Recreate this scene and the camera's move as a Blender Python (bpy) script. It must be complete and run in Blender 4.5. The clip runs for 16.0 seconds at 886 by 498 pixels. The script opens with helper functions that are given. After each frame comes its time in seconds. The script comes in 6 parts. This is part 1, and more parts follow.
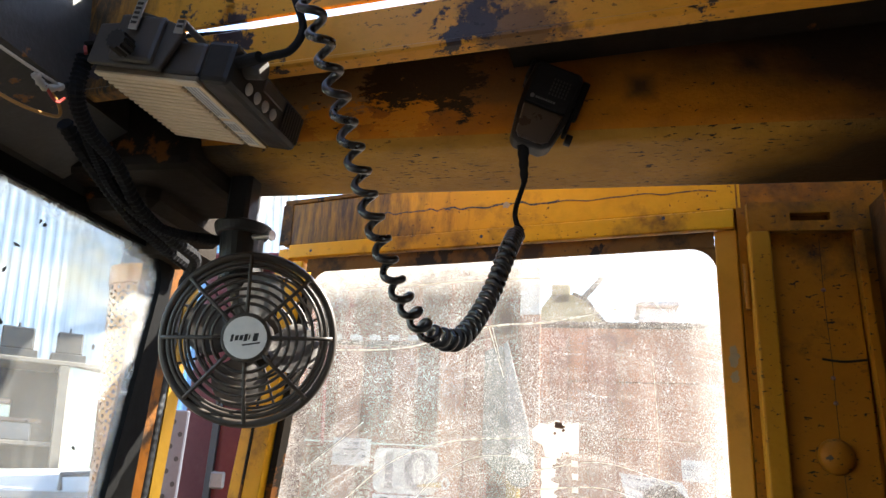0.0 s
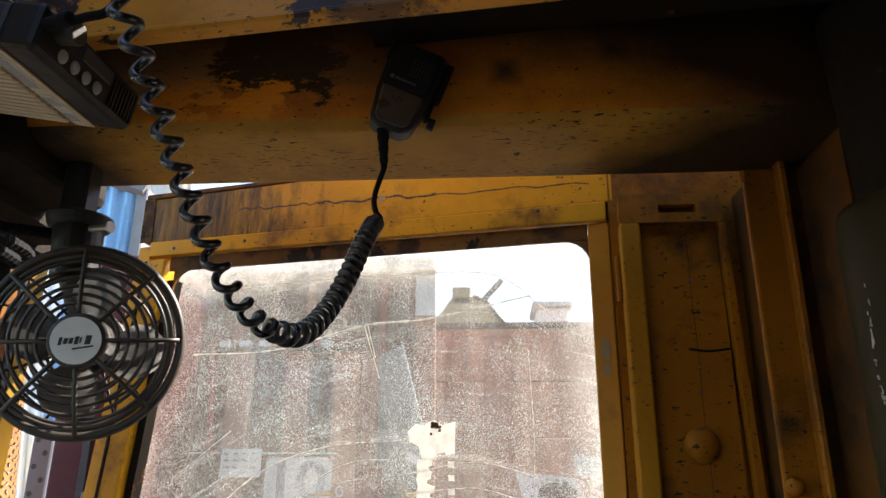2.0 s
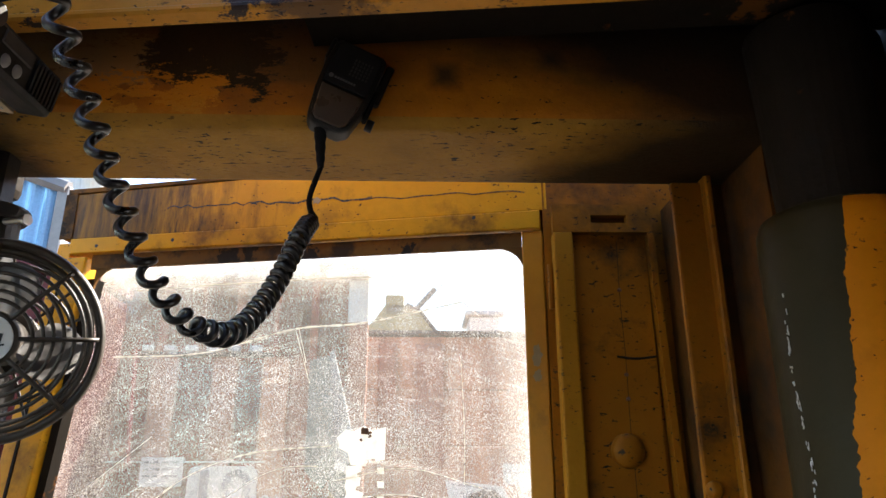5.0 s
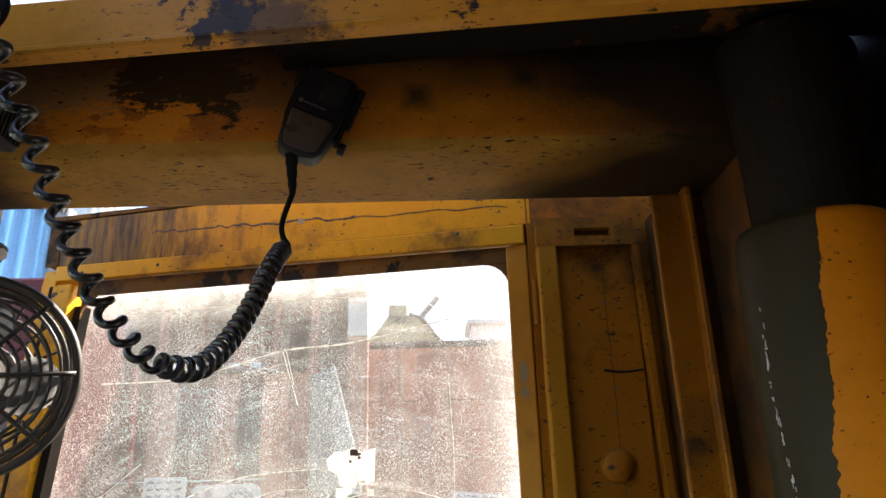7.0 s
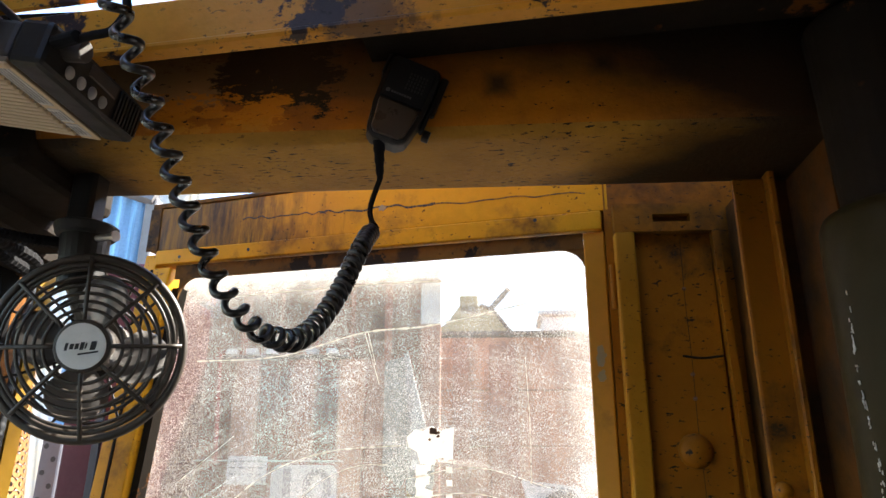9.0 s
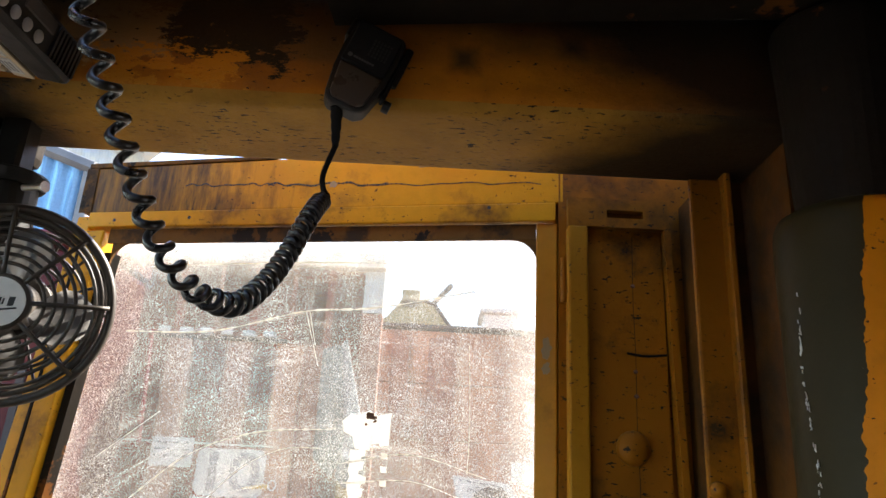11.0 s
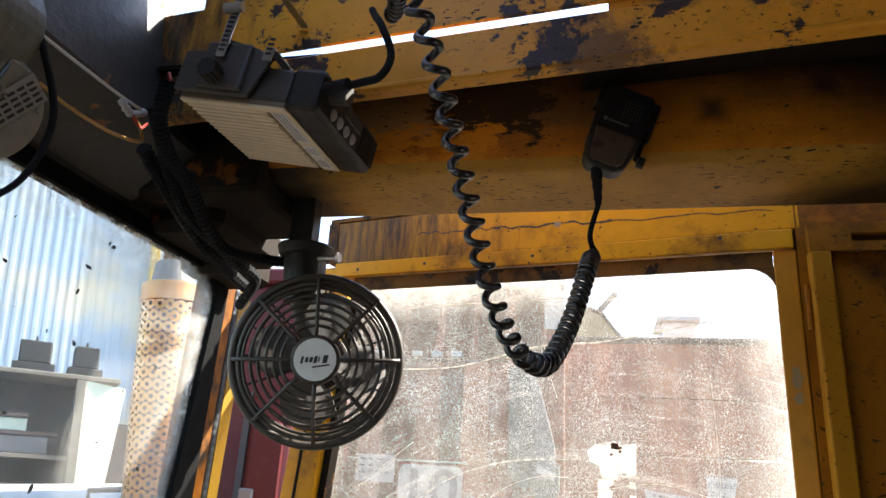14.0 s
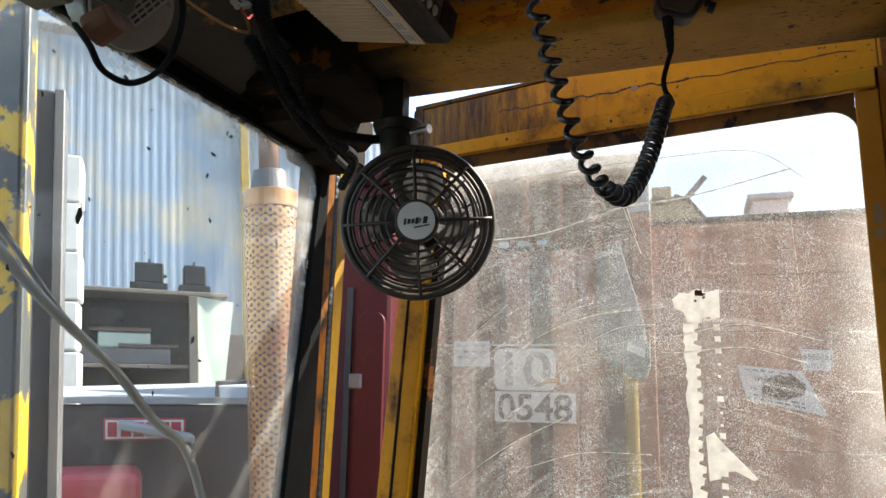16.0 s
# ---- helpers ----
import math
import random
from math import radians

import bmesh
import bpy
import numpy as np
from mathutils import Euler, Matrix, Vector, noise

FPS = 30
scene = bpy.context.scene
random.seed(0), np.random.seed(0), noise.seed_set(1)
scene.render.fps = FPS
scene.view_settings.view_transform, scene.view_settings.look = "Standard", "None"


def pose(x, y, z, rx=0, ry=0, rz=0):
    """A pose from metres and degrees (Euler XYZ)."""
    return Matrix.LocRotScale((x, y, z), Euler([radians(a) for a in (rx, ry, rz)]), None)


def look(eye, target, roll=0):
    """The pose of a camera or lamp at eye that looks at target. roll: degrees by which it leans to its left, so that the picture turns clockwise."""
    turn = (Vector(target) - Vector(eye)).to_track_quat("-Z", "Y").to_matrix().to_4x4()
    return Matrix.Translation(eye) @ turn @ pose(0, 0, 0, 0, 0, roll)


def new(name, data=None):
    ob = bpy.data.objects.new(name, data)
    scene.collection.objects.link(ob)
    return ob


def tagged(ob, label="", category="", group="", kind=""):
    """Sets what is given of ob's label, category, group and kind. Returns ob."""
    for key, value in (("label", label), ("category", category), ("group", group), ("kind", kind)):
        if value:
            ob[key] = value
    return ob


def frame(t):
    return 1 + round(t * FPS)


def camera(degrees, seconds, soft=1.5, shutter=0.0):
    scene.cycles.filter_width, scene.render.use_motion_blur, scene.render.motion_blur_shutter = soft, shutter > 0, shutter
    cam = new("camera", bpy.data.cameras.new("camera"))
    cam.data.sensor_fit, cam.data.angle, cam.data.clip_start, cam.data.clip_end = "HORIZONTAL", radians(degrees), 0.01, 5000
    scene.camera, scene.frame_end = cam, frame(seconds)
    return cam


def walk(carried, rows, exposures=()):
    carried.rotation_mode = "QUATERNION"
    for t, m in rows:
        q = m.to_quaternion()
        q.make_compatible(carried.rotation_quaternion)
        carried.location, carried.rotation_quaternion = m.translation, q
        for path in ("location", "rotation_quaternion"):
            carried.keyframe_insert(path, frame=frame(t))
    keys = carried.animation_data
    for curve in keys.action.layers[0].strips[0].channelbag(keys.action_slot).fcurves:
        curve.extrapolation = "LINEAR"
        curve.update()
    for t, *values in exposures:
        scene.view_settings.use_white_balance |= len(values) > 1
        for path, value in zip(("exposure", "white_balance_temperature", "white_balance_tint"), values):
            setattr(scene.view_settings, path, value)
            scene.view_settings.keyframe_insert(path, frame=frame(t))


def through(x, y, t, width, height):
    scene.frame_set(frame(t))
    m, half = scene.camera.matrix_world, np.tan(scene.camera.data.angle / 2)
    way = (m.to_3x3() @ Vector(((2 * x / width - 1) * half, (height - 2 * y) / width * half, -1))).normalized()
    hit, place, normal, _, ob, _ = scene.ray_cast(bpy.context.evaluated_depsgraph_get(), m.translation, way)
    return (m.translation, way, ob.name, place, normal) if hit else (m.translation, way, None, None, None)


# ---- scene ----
cam = camera(64.0, 16.0)
PATH = [
    (0, (0.284, 0.096, 1.301), (-0.12, 1.961, 1.902), 3.2),
    (0.5, (0.284, 0.103, 1.289), (-0.163, 1.982, 1.809), 3.3),
    (1, (0.289, 0.107, 1.29), (-0.151, 1.985, 1.822), 3.1),
    (1.5, (0.305, 0.13, 1.291), (-0.02, 2.024, 1.844), 2.1),
    (2, (0.32, 0.146, 1.302), (0.185, 2.043, 1.923), 0.3),
    (2.5, (0.332, 0.163, 1.309), (0.366, 2.063, 1.932), -1.4),
    (3, (0.339, 0.165, 1.311), (0.45, 2.066, 1.924), -2.0),
    (3.5, (0.338, 0.167, 1.313), (0.478, 2.069, 1.916), -2.1),
    (4, (0.317, 0.161, 1.295), (0.39, 2.063, 1.911), 0.7),
    (6.5, (0.337, 0.147, 1.309), (0.348, 2.033, 1.974), -1.4),
    (7, (0.345, 0.15, 1.312), (0.386, 2.036, 1.976), -1.7),
    (7.5, (0.343, 0.15, 1.313), (0.391, 2.038, 1.971), -1.3),
    (8, (0.339, 0.147, 1.309), (0.36, 2.04, 1.955), -1.1),
    (8.5, (0.332, 0.144, 1.301), (0.287, 2.045, 1.922), 0.4),
    (8.7, (0.335, 0.129, 1.299), (0.171, 2.016, 1.943), 0.3),
    (10.8, (0.324, 0.154, 1.286), (0.297, 2.048, 1.927), 3.9),
    (11, (0.327, 0.157, 1.288), (0.323, 2.054, 1.923), 3.1),
    (11.5, (0.326, 0.16, 1.287), (0.339, 2.061, 1.909), 3.6),
    (12, (0.327, 0.161, 1.289), (0.358, 2.062, 1.909), 3.2),
    (12.5, (0.334, 0.165, 1.297), (0.463, 2.032, 2.001), 1.2),
    (13, (0.333, 0.169, 1.3), (0.448, 2.064, 1.928), 0.3),
    (13.5, (0.29, 0.133, 1.303), (0.181, 2.032, 1.923), 1.6),
    (14, (0.222, 0.079, 1.306), (-0.209, 1.926, 1.941), 3.4),
    (14.5, (0.185, 0.058, 1.286), (-0.416, 1.889, 1.82), 3.1),
    (15, (0.176, 0.031, 1.266), (-0.537, 1.844, 1.717), 1.2),
    (15.5, (0.215, 0.001, 1.266), (-0.476, 1.825, 1.708), -0.2),
    (16, (0.232, 0.019, 1.238), (-0.428, 1.871, 1.605), 0.9),
]
walk(cam, [(t, look(eye, target, roll)) for t, eye, target, roll in PATH],
     exposures=[(0, 2.88), (1, 2.39), (2, 2.28), (2.5, 2.40), (3.5, 2.66), (6.5, 2.64), (8.5, 2.68), (13, 2.66), (14, 2.66), (15, 2.24), (16, 2.05)])

# ---- light ----
world = bpy.data.worlds.new("sky")
scene.world = world
world.use_nodes = True
wn = world.node_tree.nodes
sky = wn.new("ShaderNodeTexSky")
sky.sky_type = "NISHITA"
sky.sun_disc = False
SUN = Vector((0.64, 0.40, 0.66)).normalized()
sky.sun_elevation = math.asin(SUN.z)
sky.sun_rotation = math.atan2(SUN.x, SUN.y)
world.node_tree.links.new(sky.outputs[0], wn["Background"].inputs[0])
wn["Background"].inputs[1].default_value = 0.15
sun_data = bpy.data.lights.new("sun", "SUN")
sun_data.energy, sun_data.angle, sun_data.color = 4.5, radians(0.5), (1.0, 0.94, 0.84)
sun_ob = new("sun", sun_data)
sun_ob.matrix_world = look(SUN * 30, (0, 0, 0))


# ---- materials ----
def tree(name):
    m = bpy.data.materials.new(name)
    m.use_nodes = True
    return m, m.node_tree.nodes, m.node_tree.links


def rgba(c):
    return (c[0], c[1], c[2], 1.0)


def noise_node(n, l, coord, scale, detail=4.0, rough=0.55, stretch=None):
    t = n.new("ShaderNodeTexNoise")
    t.inputs["Scale"].default_value = scale
    t.inputs["Detail"].default_value = detail
    t.inputs["Roughness"].default_value = rough
    if stretch:
        mp = n.new("ShaderNodeMapping")
        mp.inputs["Scale"].default_value = stretch
        l.new(coord, mp.inputs[0])
        coord = mp.outputs[0]
    l.new(coord, t.inputs["Vector"])
    return t.outputs["Fac"]


def ramp(n, l, fac, lo, hi):
    r = n.new("ShaderNodeMapRange")
    r.inputs["From Min"].default_value, r.inputs["From Max"].default_value = lo, hi
    l.new(fac, r.inputs["Value"])
    return r.outputs[0]


def blend(n, l, fac, a, b):
    m = n.new("ShaderNodeMix")
    m.data_type = "RGBA"
    for socket, v in ((m.inputs[6], a), (m.inputs[7], b)):
        if isinstance(v, tuple):
            socket.default_value = rgba(v)
        else:
            l.new(v, socket)
    if isinstance(fac, float):
        m.inputs[0].default_value = fac
    else:
        l.new(fac, m.inputs[0])
    return m.outputs[2]


def arith(n, l, op, a, b):
    m = n.new("ShaderNodeMath")
    m.operation = op
    for socket, v in ((m.inputs[0], a), (m.inputs[1], b)):
        if isinstance(v, (int, float)):
            socket.default_value = v
        else:
            l.new(v, socket)
    return m.outputs[0]


def surface(name, base, rough=0.6, metal=0.0, second=None, big=5.0, fine=60.0, chips=None, chip_lo=0.62, chip_scale=14.0,
            grime=None, grime_lo=0.5, grime_scale=7.0, grime_w=0.16, bump=0.15, stretch=None, coat=0.0, spec=0.5, pits=0.0, burn=None):
    """A weathered surface: tone at two scales, grime in soft patches, chips with hard edges, and a fine relief."""
    m, n, l = tree(name)
    p = n["Principled BSDF"]
    coord = n.new("ShaderNodeTexCoord").outputs["Object"]
    second = second or tuple(c * 0.6 for c in base)
    col = blend(n, l, ramp(n, l, noise_node(n, l, coord, big, 5, 0.6, stretch), 0.3, 0.72), base, second)
    f = noise_node(n, l, coord, fine, 6, 0.65, stretch)
    dark = tuple(c * 0.72 for c in base)
    col = blend(n, l, arith(n, l, "MULTIPLY", ramp(n, l, f, 0.45, 0.75), 0.6), col, dark)
    height = f
    if grime:
        g = ramp(n, l, noise_node(n, l, coord, grime_scale, 9, 0.66), grime_lo, grime_lo + grime_w)
        col = blend(n, l, g, col, grime)
    if burn:
        # scorched towards -x of a given place, with a smoky edge
        sx = n.new("ShaderNodeSeparateXYZ")
        l.new(coord, sx.inputs[0])
        smoke = arith(n, l, "MULTIPLY", arith(n, l, "SUBTRACT", noise_node(n, l, coord, 16.0, 8, 0.7, (2.2, 1, 0.5)), 0.5), 0.55)
        s_ = ramp(n, l, arith(n, l, "ADD", arith(n, l, "SUBTRACT", burn[0], sx.outputs[0]), smoke), -0.05, 0.09)
        runs = ramp(n, l, noise_node(n, l, coord, 30.0, 7, 0.7, (2.5, 1, 0.35)), 0.30, 0.62)
        col = blend(n, l, arith(n, l, "MULTIPLY", s_, arith(n, l, "ADD", arith(n, l, "MULTIPLY", runs, 0.45), burn[1] - 0.35)), col, burn[2])
    if chips:
        c = ramp(n, l, noise_node(n, l, coord, chip_scale, 10, 0.68), chip_lo, chip_lo + 0.02)
        col = blend(n, l, c, col, chips)
        height = arith(n, l, "SUBTRACT", f, c)
    if pits:
        t = ramp(n, l, noise_node(n, l, coord, 210.0, 3, 0.6, (0.5, 1, 1)), pits, pits + 0.02)
        t = arith(n, l, "MULTIPLY", t, ramp(n, l, noise_node(n, l, coord, 7.0, 3, 0.6), 0.42, 0.52))
        col = blend(n, l, t, col, (0.02, 0.014, 0.01))
        height = arith(n, l, "SUBTRACT", height, t)
    l.new(col, p.inputs["Base Color"])
    p.inputs["Metallic"].default_value = metal
    p.inputs["Coat Weight"].default_value = coat
    p.inputs["Specular IOR Level"].default_value = spec
    l.new(arith(n, l, "ADD", arith(n, l, "MULTIPLY", f, 0.3), rough - 0.15), p.inputs["Roughness"])
    b = n.new("ShaderNodeBump")
    b.inputs["Strength"].default_value, b.inputs["Distance"].default_value = bump, 0.004
    l.new(height, b.inputs["Height"])
    l.new(b.outputs[0], p.inputs["Normal"])
    return m


def region(n, l, limits, wobble, amp, soft):
    """1 inside all the limits (signed depths in metres), 0 outside, with an edge frayed by a noise."""
    d = limits[0]
    for q in limits[1:]:
        d = arith(n, l, "MINIMUM", d, q)
    d = arith(n, l, "ADD", d, arith(n, l, "MULTIPLY", arith(n, l, "SUBTRACT", wobble, 0.5), amp))
    return ramp(n, l, d, -soft / 2, soft / 2)


def beam_paint(name, under):
    """Orange paint under sooty layers (brown smoke, bare black primer, flakes), with shade painted in; the underside is
    tan and pitted.
    """
    m, n, l = tree(name)
    p = n["Principled BSDF"]
    coord = n.new("ShaderNodeTexCoord").outputs["Object"]
    xyz = n.new("ShaderNodeSeparateXYZ")
    l.new(coord, xyz.inputs[0])
    X, Y, Z = xyz.outputs
    more = lambda a, b: arith(n, l, "SUBTRACT", a, b)
    plus = lambda a, b: arith(n, l, "ADD", a, b)
    times = lambda a, b: arith(n, l, "MULTIPLY", a, b)
    big = noise_node(n, l, coord, 9.0, 6, 0.62, (0.7, 1, 1.4))
    mid = noise_node(n, l, coord, 26.0, 8, 0.68)
    flake = noise_node(n, l, coord, 60.0, 9, 0.72, (0.6, 1, 1.3))
    fine = noise_node(n, l, coord, 170.0, 5, 0.65)
    # colour of sooty spots and pits, and of the shade painted on the beam
    soot_shade = (0.020, 0.014, 0.009)
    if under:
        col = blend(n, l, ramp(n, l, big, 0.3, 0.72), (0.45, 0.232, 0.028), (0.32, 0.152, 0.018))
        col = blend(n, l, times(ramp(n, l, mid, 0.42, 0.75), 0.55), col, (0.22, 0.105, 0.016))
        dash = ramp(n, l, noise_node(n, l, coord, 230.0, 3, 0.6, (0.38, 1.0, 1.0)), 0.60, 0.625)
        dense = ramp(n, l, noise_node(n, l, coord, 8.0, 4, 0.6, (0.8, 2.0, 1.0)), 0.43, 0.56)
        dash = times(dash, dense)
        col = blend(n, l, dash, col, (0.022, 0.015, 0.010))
        # sooty shade painted over both ends of the underside
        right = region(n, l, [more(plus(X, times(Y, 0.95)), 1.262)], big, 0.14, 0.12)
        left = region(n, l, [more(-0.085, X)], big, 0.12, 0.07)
        col = blend(n, l, times(plus(right, left), 0.95), col, soot_shade)
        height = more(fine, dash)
    else:
        col = blend(n, l, ramp(n, l, big, 0.3, 0.70), (0.54, 0.190, 0.006), (0.38, 0.122, 0.006))
        col = blend(n, l, times(ramp(n, l, mid, 0.45, 0.75), 0.5), col, (0.20, 0.080, 0.010))
        smoke = region(n, l, [more(0.225, X), more(Z, 1.664)], big, 0.10, 0.05)
        col = blend(n, l, times(smoke, 0.85), col, (0.15, 0.082, 0.030))
        tan = region(n, l, [more(0.052, X), more(Z, 1.668), more(1.735, Z)], flake, 0.16, 0.012)
        col = blend(n, l, times(tan, 0.85), col, (0.34, 0.225, 0.105))
        bare = region(n, l, [more(X, 0.048), more(0.165, X), more(Z, 1.664), more(1.76, Z)], flake, 0.17, 0.008)
        col = blend(n, l, bare, col, (0.022, 0.017, 0.013))
        bits = region(n, l, [more(X, -0.02), more(0.115, X), more(Z, 1.651), more(1.676, Z)], flake, 0.16, 0.006)
        col = blend(n, l, times(bits, 0.9), col, (0.55, 0.235, 0.016))
        streak = region(n, l, [more(mid, 0.665), more(0.20, X)], fine, 0.05, 0.02)
        col = blend(n, l, times(streak, 0.7), col, (0.40, 0.20, 0.06))
        for cx, cz, r in ((0.337, 1.688, 0.012), (0.443, 1.708, 0.010)):
            spot = region(n, l, [more(X, cx - r), more(cx + r, X), more(Z, cz - r), more(cz + r, Z)], mid, 0.014, 0.016)
            col = blend(n, l, times(spot, 0.85), col, soot_shade)
        # shade painted along the top and towards the dim right end
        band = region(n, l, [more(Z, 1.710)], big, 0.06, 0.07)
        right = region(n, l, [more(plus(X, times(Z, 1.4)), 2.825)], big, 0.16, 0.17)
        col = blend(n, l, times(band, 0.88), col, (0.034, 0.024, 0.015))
        col = blend(n, l, times(right, 0.95), col, soot_shade)
        pit = ramp(n, l, noise_node(n, l, coord, 210.0, 3, 0.6, (0.5, 1, 1)), 0.67, 0.69)
        col = blend(n, l, pit, col, soot_shade)
        height = more(fine, arith(n, l, "MAXIMUM", bare, pit))
    l.new(col, p.inputs["Base Color"])
    p.inputs["Specular IOR Level"].default_value = 0.15
    l.new(plus(times(fine, 0.3), 0.38), p.inputs["Roughness"])
    b = n.new("ShaderNodeBump")
    b.inputs["Strength"].default_value, b.inputs["Distance"].default_value = 0.4, 0.003
    l.new(height, b.inputs["Height"])
    l.new(b.outputs[0], p.inputs["Normal"])
    return m


def dirty_glass(name, film, speck, tint=(0.80, 0.78, 0.74), streak=0.2, edge=0.0, clear_tint=(0.93, 0.95, 0.94), pivot=None, across=0):
    """Clear glass under a film of dust that scatters light, with specks and wiped streaks."""
    m, n, l = tree(name)
    n.remove(n["Principled BSDF"])
    coord = n.new("ShaderNodeTexCoord").outputs["Object"]
    clear = n.new("ShaderNodeBsdfTransparent")
    clear.inputs[0].default_value = rgba(clear_tint)
    gloss = n.new("ShaderNodeBsdfGlossy")
    gloss.inputs["Roughness"].default_value = 0.03
    face = n.new("ShaderNodeLayerWeight")
    rim = arith(n, l, "ADD", arith(n, l, "MULTIPLY", arith(n, l, "POWER", face.outputs["Facing"], 5.0), 0.7), 0.02)
    pane = n.new("ShaderNodeMixShader")
    l.new(rim, pane.inputs[0])
    l.new(clear.outputs[0], pane.inputs[1])
    l.new(gloss.outputs[0], pane.inputs[2])
    dust = n.new("ShaderNodeAddShader")
    d1, d2 = n.new("ShaderNodeBsdfDiffuse"), n.new("ShaderNodeBsdfTranslucent")
    for d in (d1, d2):
        d.inputs[0].default_value = rgba(tuple(c * 0.55 for c in tint))
    l.new(d1.outputs[0], dust.inputs[0])
    l.new(d2.outputs[0], dust.inputs[1])
    soft = ramp(n, l, noise_node(n, l, coord, 3.0, 5, 0.6), 0.3, 0.75)
    wipe = ramp(n, l, noise_node(n, l, coord, 9.0, 6, 0.7, (6.0, 6.0, 0.7)), 0.5, 0.8)
    fine = ramp(n, l, noise_node(n, l, coord, 900.0, 2, 0.6, (1.0, 1.0, 0.6)), 0.55, 0.62)
    drops = ramp(n, l, noise_node(n, l, coord, 330.0, 3, 0.65), 0.66, 0.72)
    where = ramp(n, l, noise_node(n, l, coord, 7.0, 6, 0.68, (1.6, 1.6, 0.9)), 0.30, 0.66)
    spots = arith(n, l, "MULTIPLY", arith(n, l, "MAXIMUM", fine, drops), where)
    fac = arith(n, l, "MULTIPLY", soft, film * 0.8)
    fac = arith(n, l, "ADD", fac, film * 0.6)
    fac = arith(n, l, "ADD", fac, arith(n, l, "MULTIPLY", wipe, streak))
    fac = arith(n, l, "ADD", fac, arith(n, l, "MULTIPLY", spots, speck))
    if pivot:
        # arcs rubbed into the dust by wiping round one point
        off = n.new("ShaderNodeVectorMath")
        off.operation = "SUBTRACT"
        off.inputs[1].default_value = pivot
        l.new(coord, off.inputs[0])
        far = n.new("ShaderNodeVectorMath")
        far.operation = "LENGTH"
        l.new(off.outputs[0], far.inputs[0])
        xyz = n.new("ShaderNodeSeparateXYZ")
        l.new(off.outputs[0], xyz.inputs[0])
        polar = n.new("ShaderNodeCombineXYZ")
        l.new(arith(n, l, "MULTIPLY", far.outputs["Value"], 150.0), polar.inputs[0])
        l.new(arith(n, l, "MULTIPLY", xyz.outputs[0], 5.0), polar.inputs[1])
        arcs = ramp(n, l, noise_node(n, l, polar.outputs[0], 1.0, 4, 0.7), 0.54, 0.74)
        rub = ramp(n, l, noise_node(n, l, coord, 500.0, 2, 0.5), 0.35, 0.65)
        fac = arith(n, l, "ADD", fac, arith(n, l, "MULTIPLY", arith(n, l, "MULTIPLY", arcs, rub), 0.32))
    if edge:
        sep = n.new("ShaderNodeSeparateXYZ")
        l.new(n.new("ShaderNodeTexCoord").outputs["Generated"], sep.inputs[0])
        side = ramp(n, l, arith(n, l, "ABSOLUTE", arith(n, l, "SUBTRACT", sep.outputs[across], 0.5), 0.0), 0.40, 0.50)
        high = ramp(n, l, sep.outputs[2], 0.93, 1.0)
        rag = ramp(n, l, noise_node(n, l, coord, 22.0, 6, 0.65), 0.25, 0.75)
        fac = arith(n, l, "ADD", fac, arith(n, l, "MULTIPLY", arith(n, l, "MULTIPLY", arith(n, l, "MAXIMUM", side, high), rag), edge))
    top = n.new("ShaderNodeMixShader")
    l.new(fac, top.inputs[0])
    l.new(pane.outputs[0], top.inputs[1])
    l.new(dust.outputs[0], top.inputs[2])
    l.new(top.outputs[0], n["Material Output"].inputs[0])
    return m


YEL = (0.52, 0.22, 0.010)
M_paint = surface("yellow_paint", spec=0.22, base=YEL, rough=0.45, second=(0.40, 0.15, 0.012), chips=(0.035, 0.022, 0.016), chip_lo=0.66,
                  grime=(0.10, 0.05, 0.014), grime_lo=0.56, bump=0.2)
M_paint_door = surface("door_yellow_paint", spec=0.14, base=(0.64, 0.30, 0.006), rough=0.42, second=(0.46, 0.19, 0.007), chips=(0.05, 0.028, 0.02), chip_lo=0.655, chip_scale=11.0,
                       grime=(0.085, 0.036, 0.012), grime_lo=0.53, grime_scale=8.0, pits=0.66, bump=0.25)
M_paint_beam = beam_paint("sooty_shaded_beam_paint", False)
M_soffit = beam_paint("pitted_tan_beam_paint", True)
M_paint_rail = surface("scraped_yellow_paint", spec=0.22, base=(0.74, 0.33, 0.028), rough=0.45, second=(0.56, 0.24, 0.03), chips=(0.045, 0.03, 0.03), chip_lo=0.565,
                       chip_scale=13.0, grime=(0.20, 0.10, 0.035), grime_lo=0.54, grime_w=0.06, pits=0.62, bump=0.25, burn=(-0.17, 1.0, (0.040, 0.028, 0.018)))
M_brown = surface("brown_yellow_paint", spec=0.12, base=(0.36, 0.130, 0.006), rough=0.5, second=(0.20, 0.068, 0.005), chips=(0.05, 0.025, 0.012), chip_lo=0.65,
                  chip_scale=24.0, grime=(0.09, 0.036, 0.008), grime_lo=0.53, grime_scale=6.0, grime_w=0.12, pits=0.63, bump=0.3)
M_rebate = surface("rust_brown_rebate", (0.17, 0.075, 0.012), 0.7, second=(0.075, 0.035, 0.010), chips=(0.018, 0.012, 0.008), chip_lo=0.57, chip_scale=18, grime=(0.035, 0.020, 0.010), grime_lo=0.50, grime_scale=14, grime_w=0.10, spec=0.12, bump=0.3)
